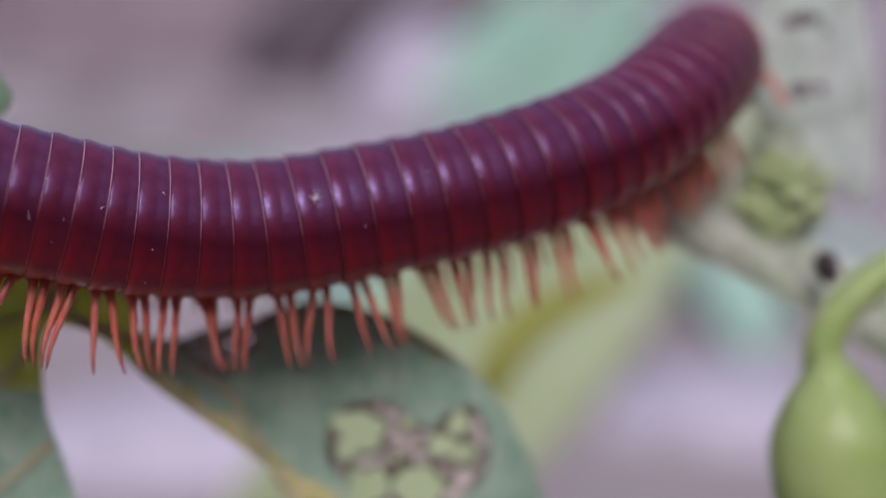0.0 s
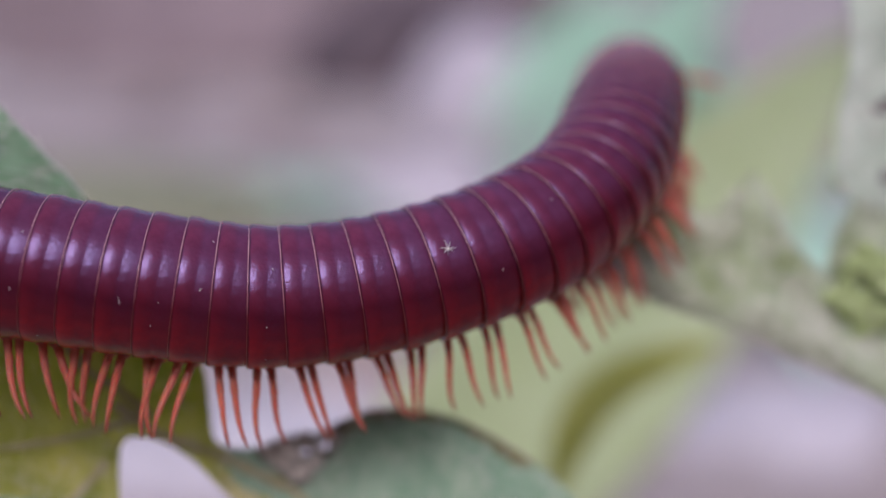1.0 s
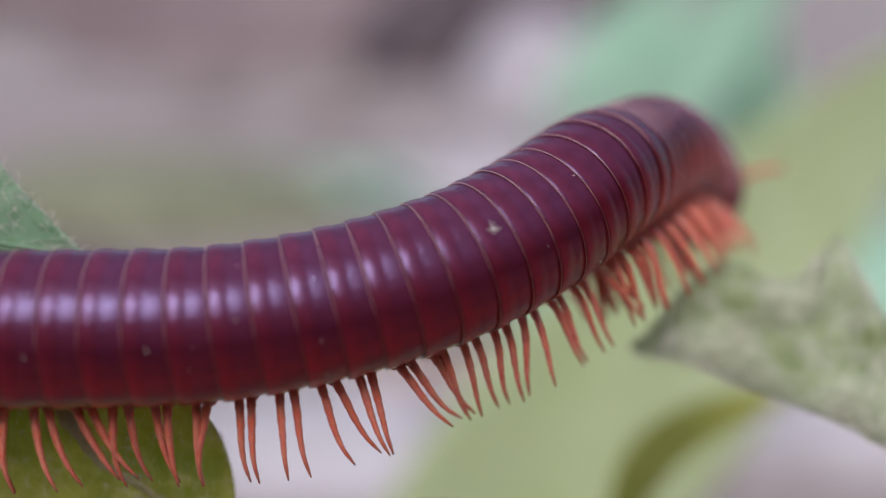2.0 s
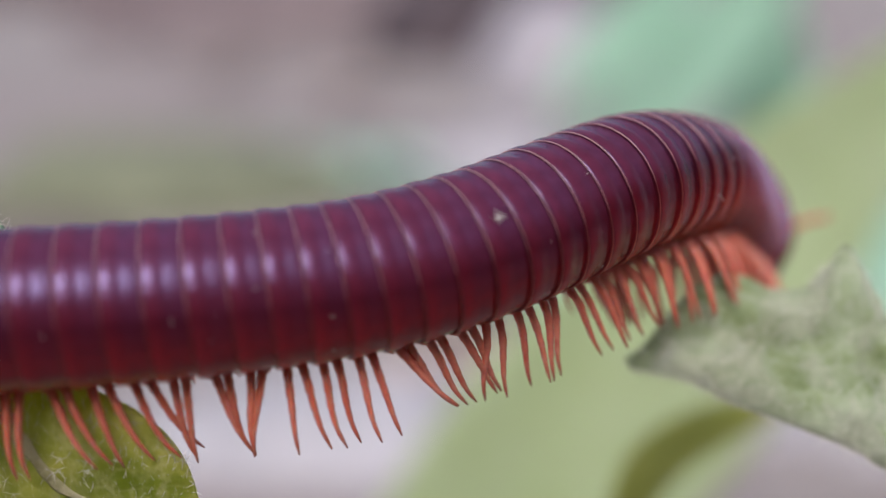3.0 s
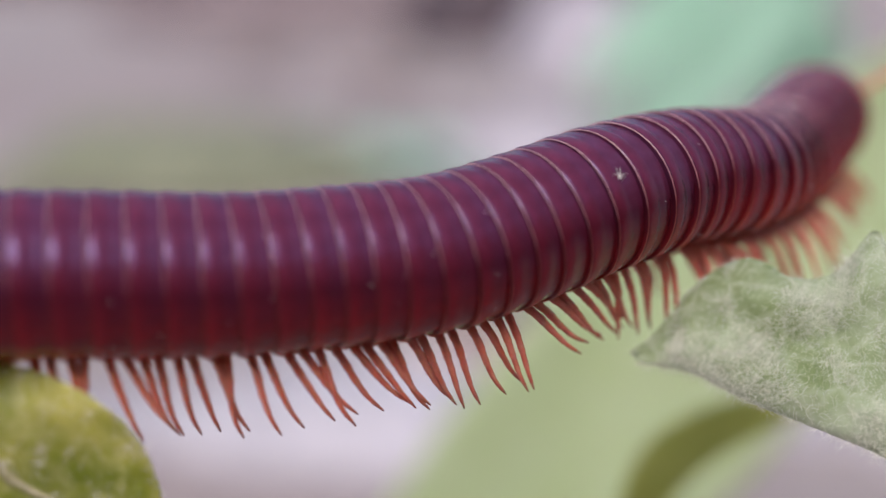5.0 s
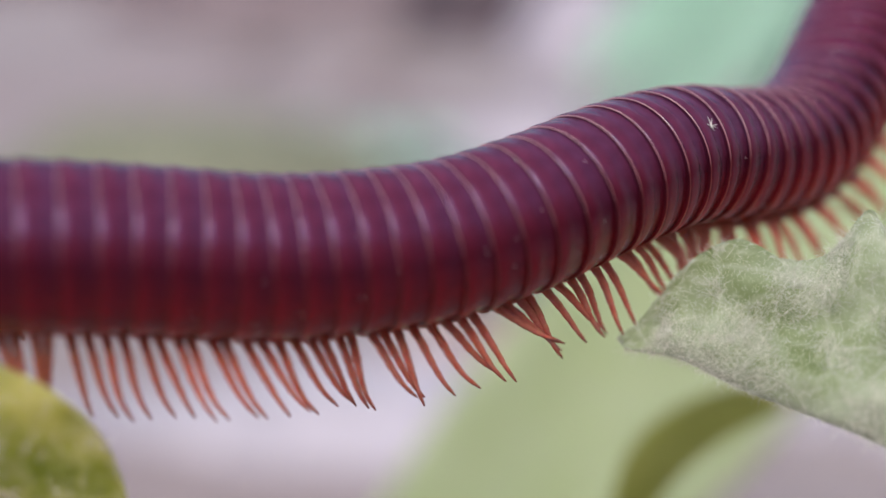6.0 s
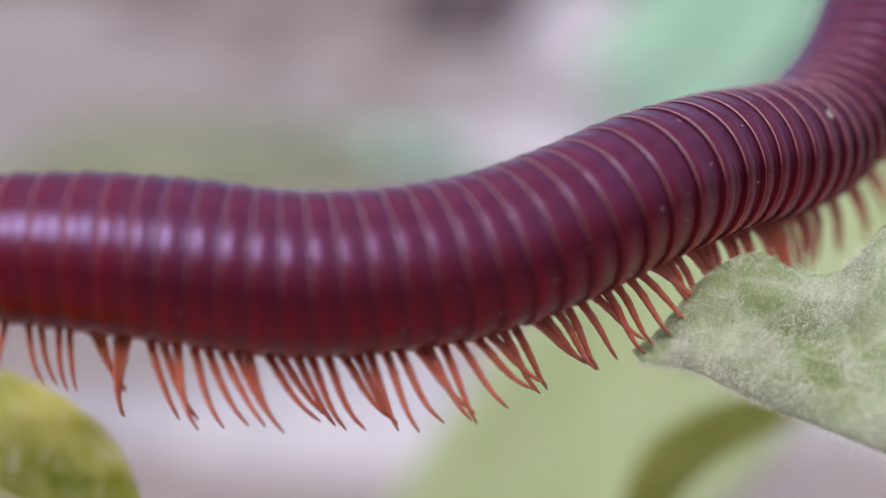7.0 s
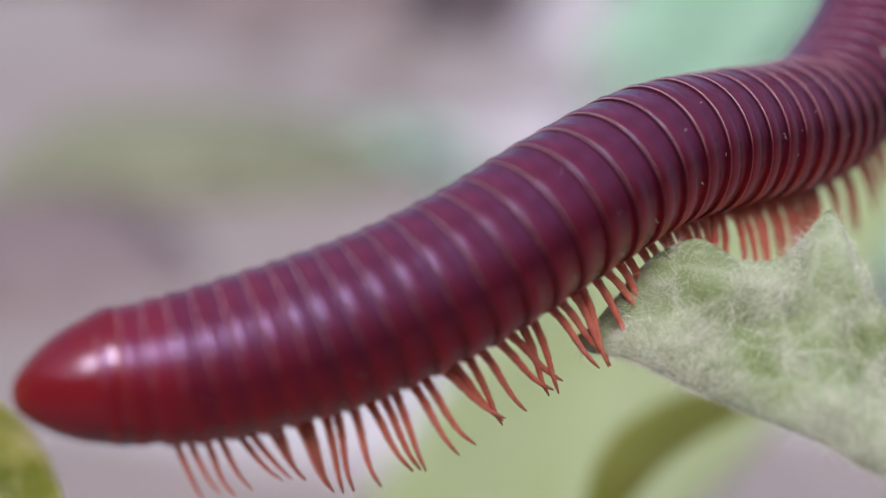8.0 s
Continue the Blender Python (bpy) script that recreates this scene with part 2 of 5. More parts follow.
WOOLLY = leaf_material("woolly_leaf_green", (0.14, 0.20, 0.060), (0.41, 0.49, 0.33), (0.74, 0.78, 0.66), 190, 0.12, (0.4, 0.5, 0.2), rough=0.8, fuzz=0.5)
PALE = leaf_material("pale_leaf_grey", (0.50, 0.62, 0.50), (0.70, 0.81, 0.70), (0.8, 0.87, 0.79), 300, 0.2, rough=0.8, fuzz=0.4)
BUD = leaf_material("bud_green", (0.40, 0.53, 0.20), (0.54, 0.64, 0.34), (0.6, 0.68, 0.42), 700, 0.3)
POD = leaf_material("pod_green", (0.27, 0.41, 0.09), (0.40, 0.52, 0.18), (0.52, 0.60, 0.32), 260, 0.2, rough=0.3)
LIME = leaf_material("far_leaf_lime", (0.52, 0.62, 0.36), (0.60, 0.70, 0.46), (0.64, 0.73, 0.52), 160, 0.45, (0.52, 0.66, 0.28))
OLIVE = leaf_material("olive_leaf", (0.33, 0.36, 0.07), (0.42, 0.45, 0.11), (0.50, 0.52, 0.18), 300, 0.4, (0.52, 0.54, 0.12))
FRASS = mottled("frass_dark", (0.03, 0.025, 0.025), (0.08, 0.06, 0.06), 2500, 8000, 0.8).m
STONE = mottled("pale_stone", (0.36, 0.34, 0.38), (0.48, 0.46, 0.50), 14, 90, 0.8, 2 * MM).m
SLATE = mottled("lavender_stone", (0.36, 0.352, 0.390), (0.47, 0.457, 0.500), 14, 90, 0.85, 2 * MM).m
DARKWOOD = mottled("rotting_wood", (0.055, 0.041, 0.048), (0.11, 0.082, 0.092), 9, 60, 0.85, 4 * MM).m
BARKED = mottled("weathered_log", (0.15, 0.115, 0.122), (0.23, 0.18, 0.185), 9, 60, 0.85, 4 * MM).m
BACKDROP_GREEN = mottled("backdrop_green", (0.040, 0.050, 0.030), (0.09, 0.105, 0.06), 12, 70, 0.8, 10 * MM).m
SPOT = mottled("gnawed_spot", (0.06, 0.048, 0.048), (0.20, 0.17, 0.165), 1200, 5000, 0.8).m
DRYLEAF = mottled("dry_leaf", (0.42, 0.33, 0.31), (0.56, 0.46, 0.42), 30, 220, 0.75, 0.5 * MM).m
MINT = leaf_material("herb_green", (0.36, 0.63, 0.48), (0.50, 0.75, 0.62), (0.64, 0.80, 0.70), 40, 0.4, (0.5, 0.78, 0.58))
MOSS = mottled("moss_green", (0.155, 0.17, 0.11), (0.24, 0.255, 0.17), 40, 300, 0.9, 2 * MM).m


def ground_material():
    m = Mat("litter_soil", 0.85, 0.2)
    big, mid, fine = m.noise(1.6, 4), m.noise(9, 5), m.noise(120, 4)
    c = m.mix(m.ramp(big, [(0.35, (0, 0, 0)), (0.65, (1, 1, 1))]), (0.310, 0.260, 0.252), (0.340, 0.318, 0.308))
    c = m.mix(m.ramp(mid, [(0.45, (0, 0, 0)), (0.7, (0.6, 0.6, 0.6))]), c, (0.265, 0.220, 0.212))
    c = m.mix(0.3, c, m.ramp(fine, [(0.3, (0.25, 0.25, 0.25)), (0.7, (0.8, 0.8, 0.8))]), "OVERLAY")
    # shade painted on the soil under and behind the viewer, dimming what the shell reflects
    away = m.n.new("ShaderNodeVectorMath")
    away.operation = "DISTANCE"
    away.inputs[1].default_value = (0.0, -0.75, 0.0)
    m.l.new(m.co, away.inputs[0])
    shaded = m.ramp(m.math("MULTIPLY", m.math("ADD", away.outputs["Value"], m.math("MULTIPLY", m.noise(2.3, 6, 0.65), 0.75)), 0.7), [(0.76, (1, 1, 1)), (0.955, (0, 0, 0))])
    c = m.mix(shaded, c, m.mix(fine, (0.13, 0.10, 0.085), (0.20, 0.155, 0.135)))
    m.color(c)
    m.bump(m.math("ADD", mid, m.math("MULTIPLY", fine, 0.2)), 8 * MM, 0.7)
    return m.m


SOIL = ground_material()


# ---- building helpers ----
def mesh_of(name, bm, mats, smooth=True):
    me = bpy.data.meshes.new(name)
    bm.normal_update()
    bm.to_mesh(me)
    bm.free()
    for mt in (mats if isinstance(mats, (list, tuple)) else [mats]):
        me.materials.append(mt)
    if smooth:
        me.polygons.foreach_set("use_smooth", [True] * len(me.polygons))
    me.update()
    return me


def part(name, bm, material, parent, label="", smooth=True, kind=""):
    """Links a bmesh, or a finished mesh, as one mesh object under a thing or a part."""
    me = bm if isinstance(bm, bpy.types.Mesh) else mesh_of(name, bm, material, smooth)
    ob = new(name, me)
    ob.parent = parent
    return tagged(ob, label, kind=kind)


def thing(name, label, category, m=None, group="", kind="", data=None):
    ob = new(name, data)
    if m is not None:
        ob.matrix_basis = m
    return tagged(ob, label, category, group, kind)


def spline(pts, n=12, closed=False):
    """A smooth line through the points, n steps to each span."""
    p = [Vector(q) for q in pts]
    p = [p[-1], *p, p[0], p[1]] if closed else [2 * p[0] - p[1], *p, 2 * p[-1] - p[-2]]
    res = []
    for i in range(1, len(p) - 2):
        a, b, c, d = p[i - 1:i + 3]
        for k in range(n):
            u = k / n
            res.append(0.5 * (2 * b + (c - a) * u + (2 * a - 5 * b + 4 * c - d) * u * u + (3 * b - a - 3 * c + d) * u ** 3))
    if not closed:
        res.append(p[-2])
    return res


def numbers(text, width):
    v = [float(s) for s in text.split()]
    return [tuple(v[i:i + width]) for i in range(0, len(v), width)]


def tube(bm, line, radii, sides=8, up=(0, 0, 1), cap=True, flat=1.0):
    """A closed tube along a line, with a radius for each of its points."""
    rings = []
    for i, p in enumerate(line):
        d = (line[min(i + 1, len(line) - 1)] - line[max(i - 1, 0)]).normalized()
        s = d.cross(Vector(up))
        s = s.normalized() if s.length > 1e-6 else d.orthogonal().normalized()
        u = s.cross(d)
        rings.append([bm.verts.new(p + radii[i] * (math.cos(a) * s + math.sin(a) * u * flat))
                      for a in (2 * math.pi * k / sides for k in range(sides))])
    for a, b in zip(rings, rings[1:]):
        for k in range(sides):
            bm.faces.new((a[k], a[(k + 1) % sides], b[(k + 1) % sides], b[k]))
    if cap:
        bm.faces.new(list(reversed(rings[0])))
        bm.faces.new(rings[-1])
    return bm


def revolve(bm, profile, sides=40, squash=1.0):
    """Turns a profile of (x, radius) round the x axis. A radius of 0 closes the end."""
    rings = []
    for x, r in profile:
        if r <= 0:
            rings.append([bm.verts.new((x, 0, 0))])
        else:
            rings.append([bm.verts.new((x, r * math.sin(a), r * math.cos(a) * squash))
                          for a in (2 * math.pi * k / sides for k in range(sides))])
    for a, b in zip(rings, rings[1:]):
        for k in range(sides):
            j = (k + 1) % sides
            q = [a[k % len(a)], b[k % len(b)], b[j % len(b)], a[j % len(a)]]
            q = [v for i, v in enumerate(q) if v not in q[:i]]
            if len(q) > 2:
                bm.faces.new(q)
    return bm


def hair(bm, p, d, length, width, bend=0.3):
    """One fine tapered hair of three sides."""
    d = d.normalized()
    s = d.orthogonal().normalized()
    s.rotate(Matrix.Rotation(rng.uniform(0, 6.283), 3, d))
    u = d.cross(s)
    tip = p + d * length + s * length * bend
    base = [bm.verts.new(p + width * (math.cos(a) * s + math.sin(a) * u)) for a in (0, 2.09, 4.19)]
    mid = [bm.verts.new(p + d * length * 0.55 + s * length * bend * 0.25 + 0.7 * width * (math.cos(a) * s + math.sin(a) * u))
           for a in (0, 2.09, 4.19)]
    t = bm.verts.new(tip)
    for k in range(3):
        j = (k + 1) % 3
        bm.faces.new((base[k], base[j], mid[j], mid[k]))
        bm.faces.new((mid[k], mid[j], t))


def inside(p, poly):
    x, y = p[0], p[1]
    hit = False
    for (x1, y1), (x2, y2) in zip(poly, poly[1:] + poly[:1]):
        if (y1 > y) != (y2 > y) and x < (x2 - x1) * (y - y1) / (y2 - y1) + x1:
            hit = not hit
    return hit


def ragged(cx, cy, r, seed, lobes=5, n=26):
    """An uneven round outline, as insects gnaw it."""
    g = random.Random(seed)
    ph = [(g.uniform(0, 6.28), g.uniform(0.4, 1.0)) for _ in range(lobes)]
    res = []
    for k in range(n):
        a = 2 * math.pi * k / n
        f = 1 + 0.13 * sum(w * math.sin((i + 2) * a + q) for i, (q, w) in enumerate(ph)) * 0.8
        res.append((cx + r * f * math.cos(a), cy + r * f * math.sin(a)))
    return res


def blade(name, outline, holes, lift, step, pick, mats, thick, parent, label=""):
    """A leaf blade: a flat outline with holes, filled with an even scatter of points, lifted to its curved
    shape and given thickness. pick(x, y) chooses the material of each facet."""
    from mathutils.geometry import delaunay_2d_cdt
    g = random.Random(3)
    pts, edges = [], []
    for loop in [outline, *holes]:
        o = len(pts)
        pts += [Vector((x, y)) for x, y in loop]
        edges += [(o + i, o + (i + 1) % len(loop)) for i in range(len(loop))]
    xs, ys = [p[0] for p in outline], [p[1] for p in outline]
    y = min(ys)
    row = 0
    while y < max(ys):
        x = min(xs) + (row % 2) * step / 2
        while x < max(xs):
            q = (x + g.uniform(-0.2, 0.2) * step, y + g.uniform(-0.2, 0.2) * step)
            if inside(q, outline):
                pts.append(Vector(q))
            x += step
        y += step * 0.87
        row += 1
    v, _, f, *_ = delaunay_2d_cdt(pts, edges, [], 0, 1e-5)
    bm = bmesh.new()
    bv = [bm.verts.new((p.x, p.y, lift(p.x, p.y))) for p in v]
    for tri in f:
        c = sum((v[i] for i in tri), Vector((0, 0))) / len(tri)
        if inside(c, outline) and not any(inside(c, h) for h in holes):
            face = bm.faces.new([bv[i] for i in tri])
            face.material_index = pick(c.x, c.y)
            if face.calc_area() and face.normal.z < 0:
                face.normal_flip()
    for q in [q for q in bm.verts if not q.link_faces]:
        bm.verts.remove(q)
    bmesh.ops.recalc_face_normals(bm, faces=bm.faces)
    ob = part(name, bm, mats, parent, label)
    so = ob.modifiers.new("thickness", "SOLIDIFY")
    so.thickness, so.offset = thick, -1.0
    so.use_even_offset = False
    return ob


def camera_like(eye, right, down, ahead, dist):
    """The pose of a sheet that faces the viewer: x to the right, y up, z towards the viewer."""
    r, d, a = Vector(right), Vector(down), Vector(ahead)
    m = Matrix((r, -d, -a)).transposed().to_4x4()
    m.translation = Vector(eye) + a * dist
    return m


# ---- the ground, to the horizon ----
def ground():
    bm = bmesh.new()
    rings = [0.02, 0.06, 0.12, 0.2, 0.3, 0.42, 0.55, 0.7, 0.9, 1.15, 1.5, 2.0, 2.7, 3.6, 5, 8, 15, 40, 150, 600, 2500]
    sides = 96
    prev = [bm.verts.new((0, 0.4, 0))]
    for r in rings:
        cur = []
        for k in range(sides):
            a = 2 * math.pi * k / sides
            x, y = r * math.cos(a), 0.4 + r * math.sin(a)
            h = noise.fractal(Vector((x * 6, y * 6, 0)), 0.8, 2.0, 4) * 0.012 * min(1.0, r * 3) if r < 10 else 0
            cur.append(bm.verts.new((x, y, h)))
        for k in range(sides):
            j = (k + 1) % sides
            bm.faces.new([prev[0], cur[k], cur[j]] if len(prev) == 1 else [prev[k], cur[k], cur[j], prev[j]])
        prev = cur
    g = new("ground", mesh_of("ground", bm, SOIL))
    return tagged(g, "pinkish grey soil strewn with leaf litter", "ground", kind="structure")


ground()


def hedge():
    """A dark hedge-like wall added unseen behind the viewer to darken low reflections."""
    bm = bmesh.new()
    n, rows = 72, 14
    faces = []
    for face in (0, 1):
        grid = []
        for i in range(n + 1):
            a = math.pi * (0.98 + 1.04 * i / n)
            col = []
            for j in range(rows + 1):
                v = j / rows
                r = 1.25 + (0.30 if face else 0.0) * (1 - 0.5 * v)
                r += 0.10 * noise.noise(Vector((i * 0.35, j * 0.5, 4.0 * face)))
                h = 0.78 + 0.12 * noise.noise(Vector((i * 0.3, 0, 2))) + 0.05 * noise.noise(Vector((i * 1.1, 0, 5)))
                col.append(bm.verts.new((r * math.cos(a), 0.15 + r * math.sin(a), -0.02 + h * v)))
            grid.append(col)
        for i in range(n):
            for j in range(rows):
                bm.faces.new((grid[i][j], grid[i + 1][j], grid[i + 1][j + 1], grid[i][j + 1]))
        faces.append(grid)
    for i in range(n):
        bm.faces.new((faces[0][i][rows], faces[0][i + 1][rows], faces[1][i + 1][rows], faces[1][i][rows]))
    for i in (0, n):
        for j in range(rows):
            bm.faces.new((faces[0][i][j], faces[0][i][j + 1], faces[1][i][j + 1], faces[1][i][j]))
    bmesh.ops.recalc_face_normals(bm, faces=bm.faces)
    tagged(new("backdrop", mesh_of("backdrop", bm, BACKDROP_GREEN)), "unseen dark green backdrop added to darken low reflections", "hedge", kind="structure")


hedge()


# ---- far litter and plants on the ground ----
def stone(name, label, at, size, turn, seed, mat, category="stone"):
    bm = bmesh.new()
    bmesh.ops.create_icosphere(bm, subdivisions=4, radius=1.0)
    for v in bm.verts:
        n1 = noise.noise(v.co * 1.1 + Vector((seed * 7.3, 0, 0)))
        n2 = noise.noise(v.co * 3.0 + Vector((0, seed * 3.1, 0)))
        v.co *= 1 + 0.28 * n1 + 0.08 * n2
        v.co = Vector((v.co.x * size[0], v.co.y * size[1], v.co.z * size[2]))
    ob = new(name, mesh_of(name, bm, mat))
    ob.matrix_basis = pose(at[0], at[1], at[2], 0, 0, turn)
    return tagged(ob, label, category)


def herb(name, label, at, height, spread, leaves, mat, seed, leaf_len):
    """A low plant: stems from one root, each with leaves of two curved halves."""
    g = random.Random(seed)
    root = thing(name, label, "plant", pose(*at))
    stems, crown = bmesh.new(), bmesh.new()
    for i in range(leaves):
        a, lean = g.uniform(0, 6.28), g.uniform(0.15, 1.0)
        h = height * g.uniform(0.45, 1.0)
        top = Vector((math.cos(a) * spread * lean, math.sin(a) * spread * lean, h))
        line = spline([(0, 0, 0), (top.x * 0.35, top.y * 0.35, h * 0.6), tuple(top)], 5)
        tube(stems, line, [0.004 * (1 - 0.6 * k / (len(line) - 1)) for k in range(len(line))], 5)
        out = Vector((math.cos(a + g.uniform(-0.8, 0.8)), math.sin(a + g.uniform(-0.8, 0.8)), g.uniform(-0.4, 0.3))).normalized()
        side = out.cross(Vector((0, 0, 1))).normalized()
        nrm = side.cross(out)
        ln = leaf_len * g.uniform(0.7, 1.2)
        rows = []
        for k in range(8):
            u = k / 7
            wd = ln * 0.32 * math.sin(math.pi * min(0.97, u * 0.94 + 0.04)) ** 0.8
            c = top + out * ln * u - Vector((0, 0, 1)) * ln * 0.35 * u * u
            rows.append([crown.verts.new(c + side * wd * s + nrm * wd * 0.35 * abs(s)) for s in (-1, -0.5, 0, 0.5, 1)])
        for r0, r1 in zip(rows, rows[1:]):
            for q in range(4):
                crown.faces.new((r0[q], r0[q + 1], r1[q + 1], r1[q]))
    part("stem", stems, mat, root, kind="stuff")
    part("foliage", crown, mat, root, kind="stuff")
    return root


def dry_leaf_mesh():
    bm = bmesh.new()
    rows = []
    for k in range(13):
        u = k / 12
        wd = 0.32 * math.sin(math.pi * min(0.985, 0.02 + u * 0.97)) ** 0.7
        rows.append([bm.verts.new((u - 0.5, wd * s, 0.10 * (2 * u - 1) ** 2 + 0.16 * s * s * wd + 0.015 * math.sin(9 * u + 4 * s)))
                     for s in (-1, -0.66, -0.33, 0, 0.33, 0.66, 1)])
    for r0, r1 in zip(rows, rows[1:]):
        for q in range(6):
            bm.faces.new((r0[q], r1[q], r1[q + 1], r0[q + 1]))
    bmesh.ops.solidify(bm, geom=bm.faces[:], thickness=0.008)
    return mesh_of("dry_leaf", bm, DRYLEAF)


def far_things():
    stone("fallen_log", "mauve-brown weathered log lying on the ground", (-0.32, 1.75, 0.03), (0.34, 0.12, 0.08), -4, 1, BARKED, "log")
    stone("fallen_log", "mauve-brown fallen log lying far back on the soil", (-0.50, 2.75, 0.06), (0.90, 0.16, 0.17), 3, 9, BARKED, "log")
    stone("stump", "dark rotting stump beside the log", (0.014, 1.47, 0.03), (0.165, 0.12, 0.118), 20, 5, DARKWOOD, "stump")
    stone("boulder", "pale grey weathered stone on the soil", (0.085, 1.14, 0.02), (0.075, 0.07, 0.08), 30, 2, STONE)
    stone("boulder", "pale lavender-grey stone on the soil", (0.01, 0.74, 0.0), (0.06, 0.045, 0.03), 10, 3, STONE)
    stone("boulder", "wide pale stone bedded in the soil", (-0.06, 0.34, -0.02), (0.11, 0.05, 0.035), 0, 4, SLATE)
    stone("moss_cushion", "olive-green cushion of moss on the soil", (-0.205, 0.67, 0.0), (0.125, 0.08, 0.04), 0, 6, MOSS, "moss")
    stone("boulder", "dark mauve stone bedded in the soil", (-0.215, 0.475, -0.005), (0.085, 0.06, 0.034), 15, 8, BARKED)
    stone("boulder", "lavender-grey stone on the soil", (0.135, 0.345, -0.004), (0.045, 0.03, 0.02), 20, 11, SLATE)
    herb("herb", "small mint-green seedling on the soil", (-0.10, 0.69, 0), 0.03, 0.035, 18, MINT, 12, 0.04)
    herb("herb", "broad mint-green seedling on the soil", (0.162, 0.51, 0), 0.05, 0.07, 30, MINT, 17, 0.055)
    herb("herb", "mint-green seedling under the plant", (0.03, 0.46, 0), 0.045, 0.04, 18, MINT, 13, 0.045)
    me = dry_leaf_mesh()
    for i in range(14):
        y = rng.uniform(0.34, 1.5)
        x = rng.uniform(-0.55, 0.5) * y + 0.01
        m = pose(x, y, 0.006, rng.uniform(-14, 14), rng.uniform(-14, 14), rng.uniform(0, 360)) @ Matrix.Scale(rng.uniform(0.06, 0.12), 4)
        ob = new("dry_leaf", me)
        ob.matrix_basis = m
        tagged(ob, "curled pinkish brown dry leaf on the soil", "leaf", "dry leaves on the soil")


far_things()


# ---- the plant on which the millipede walks ----
EYE_A = (0.00153, -0.00442, 0.15394)
AX_A = ((0.9958, -0.0896, 0.0166), (-0.0073, -0.2602, -0.9655), (0.0908, 0.9614, -0.2598))


def sheet_hairs(name, ob_parent, poly, lift, count, length, width, spread, holes=(), star=0.3, lean=Vector((0, 0, 1))):
    """Fine white hairs that stand on a blade, some in star-shaped tufts."""
    xs, ys = [p[0] for p in poly], [p[1] for p in poly]
    bm = bmesh.new()
    done = 0
    while done < count:
        x, y = rng.uniform(min(xs), max(xs)), rng.uniform(min(ys), max(ys))
        if not inside((x, y), poly) or any(inside((x, y), h) for h in holes):
            continue
        done += 1
        p = Vector((x, y, lift(x, y)))
        if rng.random() < star:
            a0 = rng.uniform(0, 1)
            for k in range(5):
                a = a0 + k * 1.257
                hair(bm, p, Vector((math.cos(a), math.sin(a), 0.35)), length * rng.uniform(0.6, 1.0), width, 0.1)
        else:
            hair(bm, p, lean + Vector((rng.uniform(-spread, spread), rng.uniform(-spread, spread), rng.uniform(0, 0.3))), length * rng.uniform(0.5, 1.2), width)
    return part(name, bm, HAIR, ob_parent, "short white plant hairs", kind="stuff")


